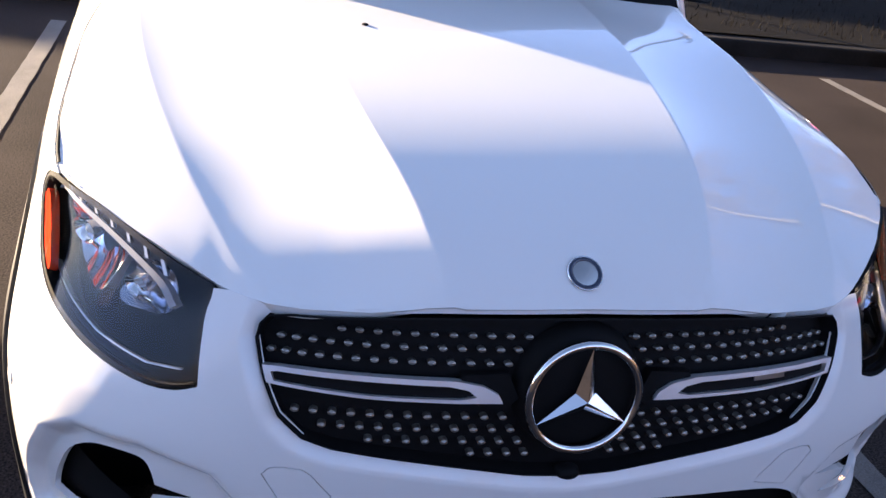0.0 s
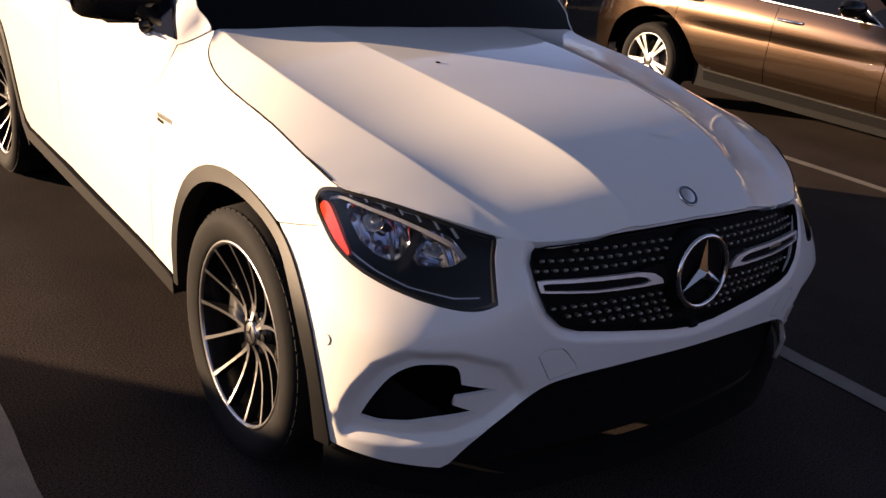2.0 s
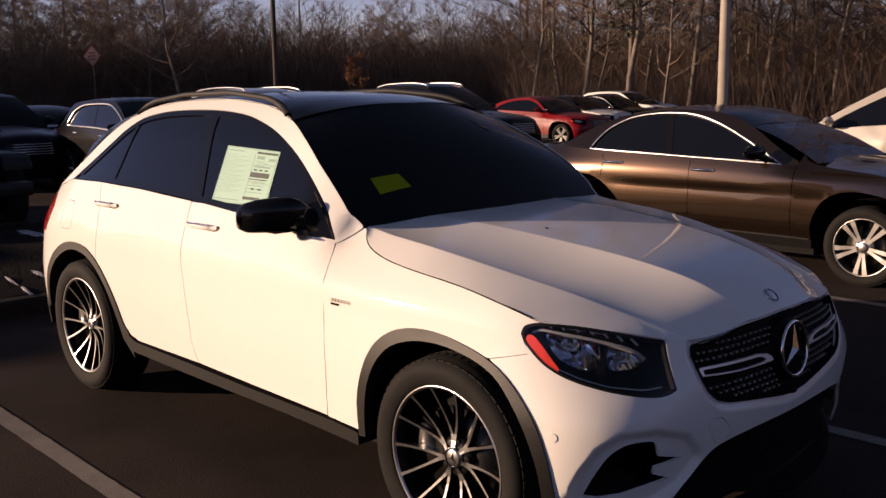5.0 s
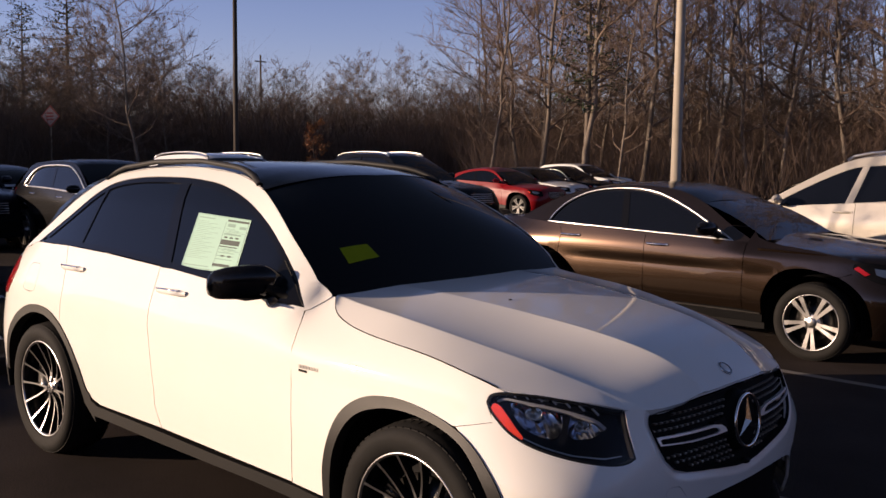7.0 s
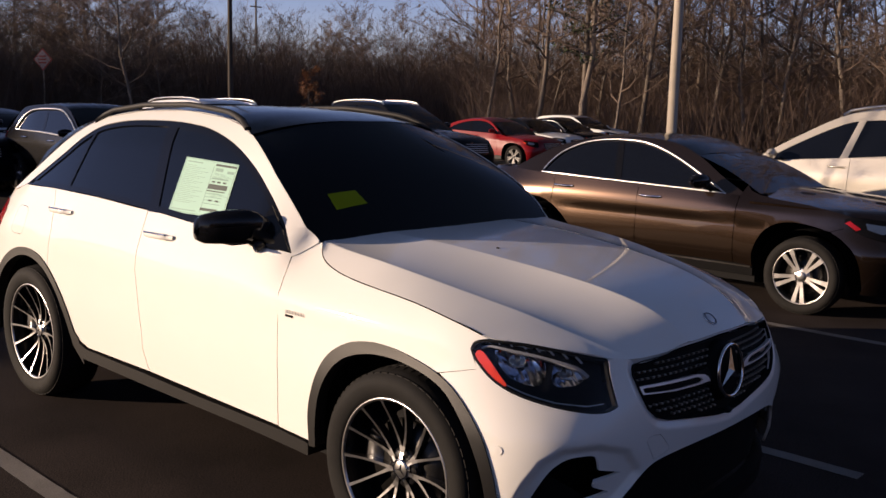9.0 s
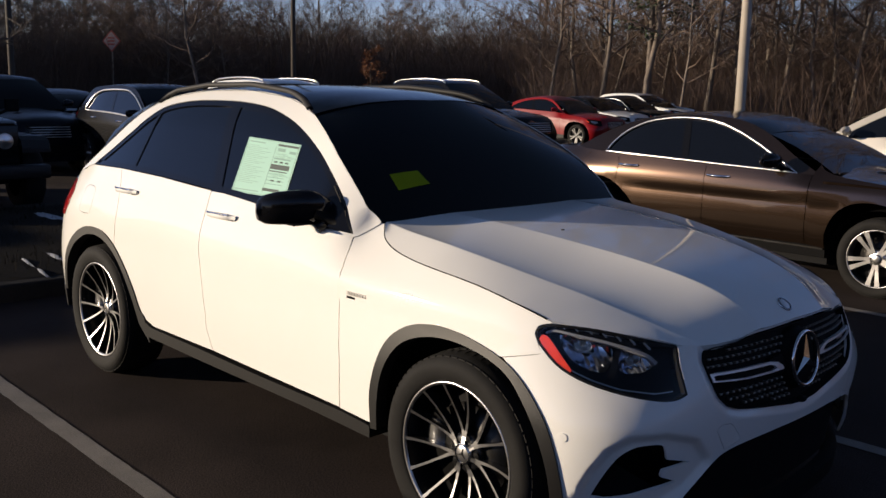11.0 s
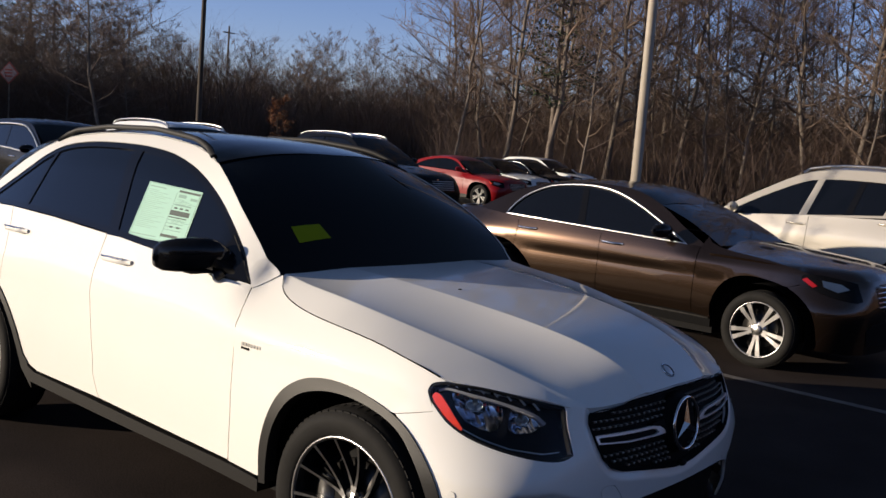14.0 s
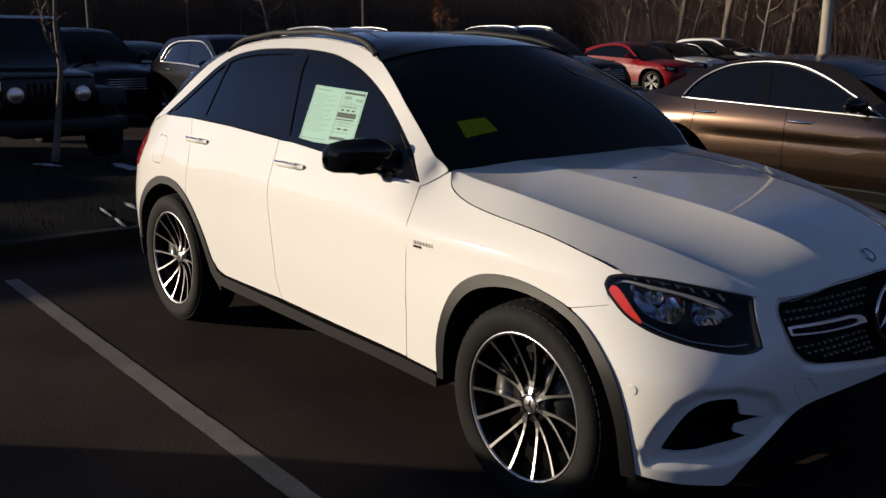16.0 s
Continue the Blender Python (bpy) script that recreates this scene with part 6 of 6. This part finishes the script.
kinds = []
rng = random.Random(7)
for k, (h, sp, tw, lm, label) in enumerate(((14, .27, 9, 24, "tall bare deciduous tree with fine twigs"), (12, .34, 9, 24, "bare spreading tree with many twigs"), (15, .22, 9, 25, "slender bare tree in a winter wood"), (10, .32, 8, 15, "small bare tree at the wood's edge"), (16, .23, 9, 25, "tall thin bare tree with a pale trunk"), (13, .32, 9, 26, "bare tree in the far wood"), (11, .38, 9, 26, "bushy bare tree in the far wood"))):
    (tp, tr), jobs = grow(rng, h, sp, tw, lm, lean=.15 if k < 5 else .09, thin=.005 if k < 5 else .010, ends=2 if k < 5 else 1)
    ob = thing("bare_tree", label, "tree", pose(0, 0, 0), "winter wood")
    V, F = tube(tp, tr, 8)
    piece("trunk", V, F, M_BARK, ob)
    V, F = tubes(jobs)
    piece("crown", V, F, M_TWIG, ob)
    kinds.append((ob, h))


def pine(rng, h):
    ob = thing("pine_tree", "dark evergreen pine standing among bare trees", "tree", pose(0, 0, 0), "pines")
    V, F = tube([(0, 0, 0), (.1, .05, h * .5), (0, 0, h)], [h * .014, h * .009, .02], 8)
    piece("trunk", V, F, M_BARK, ob)
    V, F, jobs = [], [], []
    for i in range(46):
        f = .32 + .66 * i / 46
        L = h * .20 * (1.15 - f) * rng.uniform(.6, 1.25) + .3
        a = i * 2.4 + rng.uniform(-.4, .4)
        d = Vector((math.cos(a), math.sin(a), rng.uniform(-.05, .35)))
        b = Vector((0, 0, h * f))
        jobs.append((([b, b + d * L * .5, b + d * L], [.05, .03, .012], 4), {"caps": False}))
        for _ in range(46):
            q = b + d * L * rng.uniform(.35, 1.05) + Vector((rng.uniform(-.4, .4), rng.uniform(-.4, .4), rng.uniform(-.12, .3)))
            s = rng.uniform(.12, .28)
            e1 = Vector((rng.uniform(-1, 1), rng.uniform(-1, 1), rng.uniform(-.2, .8))).normalized()
            e2 = e1.cross(Vector((rng.uniform(-1, 1), rng.uniform(-1, 1), 1))).normalized() * .22
            bb = len(V)
            V += [q, q + (e1 + e2) * s, q + (e1 - e2) * s]
            F.append((bb, bb + 1, bb + 2))
    piece("needles", V, F, M_PINE, ob, smooth=False)
    V2, F2 = tubes(jobs)
    piece("limb_whorl", V2, F2, M_BARK, ob)
    return ob


pine_a = pine(rng, 13)
EYE_X, EYE_Y = 2.25, -3.2
spots = []


def plant(az, dist, kind, size):
    x, y = EYE_X + dist * math.cos(radians(az)), EYE_Y + dist * math.sin(radians(az))
    spots.append((x, y, kind, size))


# near wood to the north-east, far wood beyond the car park
rng = random.Random(21)
for az in np.arange(90, 131.5, 1.35):
    for d0 in (45, 54, 64):
        plant(az + rng.uniform(-.8, .8), d0 + rng.uniform(-3, 4) + (max(0, 104 - az)) * .0, rng.choice((0, 1, 2, 4, 2)), rng.uniform(.9, 1.38))
for az in np.arange(130, 150, .75):
    for d0 in (66, 80, 96):
        plant(az + rng.uniform(-.7, .7), d0 + rng.uniform(-5, 5), rng.choice((5, 6)), rng.uniform(.46, .64) * (1.12 if d0 > 90 else 1))
for az in np.arange(149, 186, 1.1):
    for d0 in (60, 72, 86):
        plant(az + rng.uniform(-.8, .8), d0 + rng.uniform(-5, 5), rng.choice((5, 6, 6)), rng.uniform(.6, .85))
plant(150.3, 46, 1, 1.12)
for x, y, kind, size in spots:
    ob, h = kinds[kind]
    m = Matrix.Translation((x, y, -.1)) @ pose(0, 0, 0, 0, 0, rng.uniform(0, 360))
    t = copy_thing(ob, m)
    t.scale = (size, size, size * rng.uniform(.92, 1.08))
for az, d0, s in ((154.2, 74, 1.15), (156.5, 78, 1.0), (124.3, 43.5, .92), (162, 70, 1.1), (168, 64, 1.0), (173, 66, 1.1), (159, 84, 1.1)):
    t = copy_thing(pine_a, Matrix.Translation((EYE_X + d0 * math.cos(radians(az)), EYE_Y + d0 * math.sin(radians(az)), 0)) @ pose(0, 0, 0, 0, 0, d0 * 7))
    t.scale = (s, s, s)
for ob, h in kinds:
    for c in list(ob.children_recursive):
        bpy.data.objects.remove(c)
    bpy.data.objects.remove(ob)
for c in list(pine_a.children_recursive):
    bpy.data.objects.remove(c)
bpy.data.objects.remove(pine_a)

# undergrowth: thin stems and saplings, one mass
V, F = [], []
for _ in range(66000):
    az = rng.uniform(88, 188)
    d0 = rng.uniform(43, 90) if az < 131 else rng.uniform(54, 100)
    x, y = EYE_X + d0 * math.cos(radians(az)), EYE_Y + d0 * math.sin(radians(az))
    h = (rng.uniform(.7, 4.2) * (1 if d0 < 60 else 1.8) if az < 131 else rng.uniform(1.5, 6.2)) * (1 + .8 * noise.noise((x * .15, y * .15, 3)))
    r = rng.uniform(.008, .022) * (1 if d0 < 60 else 1.6)
    tx, ty = rng.uniform(-.9, .9) * h, rng.uniform(-.9, .9) * h
    b = len(V)
    for k in range(3):
        a = 2.094 * k
        V += [(x + r * math.cos(a), y + r * math.sin(a), 0)]
    for k in range(3):
        a = 2.094 * k
        V += [(x + tx * .35 + r * .7 * math.cos(a), y + ty * .35 + r * .7 * math.sin(a), h * .6)]
    V.append((x + tx, y + ty, h))
    for k in range(3):
        q = (k + 1) % 3
        F += [(b + k, b + q, b + 3 + q, b + 3 + k), (b + 3 + k, b + 3 + q, b + 6)]
    # side shoots
    for k in range(3):
        f, c = rng.uniform(.3, .95), len(V)
        sx, sy, sz = x + tx * .35 * f / .6, y + ty * .35 * f / .6, h * f
        V += [(sx - r * .5, sy, sz), (sx + r * .5, sy + r * .4, sz), (sx + rng.uniform(-.4, .4) * h, sy + rng.uniform(-.4, .4) * h, sz + rng.uniform(-.05, .35) * h)]
        F.append((c, c + 1, c + 2))
tagged(piece("undergrowth", V, F, M_BRUSH, smooth=False), "dense brown leafless undergrowth below the trees", "undergrowth", kind="stuff")
# unseen wood added round the far side of the car park, for dark reflections
V, F = [], []
for _ in range(14000):
    az, d0 = rng.uniform(-75, 90), rng.uniform(38, 60)
    x, y = EYE_X + d0 * math.cos(radians(az)), EYE_Y + d0 * math.sin(radians(az))
    h, r = rng.uniform(3, 13), rng.uniform(.04, .11)
    b = len(V)
    tx, ty = rng.uniform(-.12, .12) * h, rng.uniform(-.12, .12) * h
    V += [(x + r * math.cos(2.094 * k), y + r * math.sin(2.094 * k), 0) for k in range(3)] + [(x + tx, y + ty, h)]
    F += [(b + k, b + (k + 1) % 3, b + 3) for k in range(3)]
tagged(piece("far_wood", V, F, M_BRUSH, smooth=False), "unseen leafless wood added behind the camera for reflections", "wood", kind="stuff")
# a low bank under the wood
# shares the island's grass colour, which has shade painted in
sheet("wood_floor", lambda x, y: -.02 + .9 * min(max((math.hypot(x - EYE_X, y - EYE_Y) - (41 if math.degrees(math.atan2(y - EYE_Y, x - EYE_X)) < 131 else 52)) / 14, 0), 1) + .25 * noise.noise((x * .12, y * .12, 0)) - .18, -130, 60, 22, 130, 60, 40, M_SHADEDGRASS, "leaf-strewn floor of the wood in the shade-darkened grass colour", "ground")
# a sapling that keeps its dead leaves
M_LEAF = mat("dead_beech_leaf", (0.22, 0.085, 0.03), 0.7, noise_scale=2.0, noise_amt=0.3, island=0.4)
rb = random.Random(11)
az, d0 = 140.6, 47
ob = thing("beech_sapling", "small beech sapling with rust-brown dead leaves", "tree", pose(EYE_X + d0 * math.cos(radians(az)), EYE_Y + d0 * math.sin(radians(az)), 0))
(tp, tr), jobs = grow(rb, 3.4, .30, 2, 9, .05, 0, .006, 1)
V, F = tube(tp, [r * 1.4 for r in tr], 7)
piece("trunk", V, F, M_BARK, ob)
V, F = tubes(jobs)
piece("crown", V, F, M_BARK, ob)
V, F = [], []
for (pts, rr, _), _ in jobs:
    for _k in range(7):
        q = pts[-1].lerp(pts[0], rb.uniform(0, .8)) + Vector((rb.uniform(-.12, .12), rb.uniform(-.12, .12), rb.uniform(-.12, .12)))
        e1 = Vector((rb.uniform(-1, 1), rb.uniform(-1, 1), rb.uniform(-1, .3))).normalized() * rb.uniform(.06, .11)
        e2 = e1.cross(Vector((rb.uniform(-1, 1), rb.uniform(-1, 1), 1))).normalized() * .035
        b = len(V)
        V += [q, q + e1 * .5 + e2, q + e1, q + e1 * .5 - e2]
        F.append((b, b + 1, b + 2, b + 3))
piece("leaves", V, F, M_LEAF, ob, smooth=False)
# young tree on the island
(tp, tr), jobs = grow(random.Random(5), 5.2, .30, 3, 7, .02)
ob = thing("young_tree", "young bare tree with a thin trunk on the grass island", "tree", pose(-9.2, .42, .15))
V, F = tube(tp, [r * 1.1 for r in tr], 8)
piece("trunk", V, F, M_BARK, ob)
V, F = tubes(jobs)
piece("crown", V, F, M_BARK, ob)
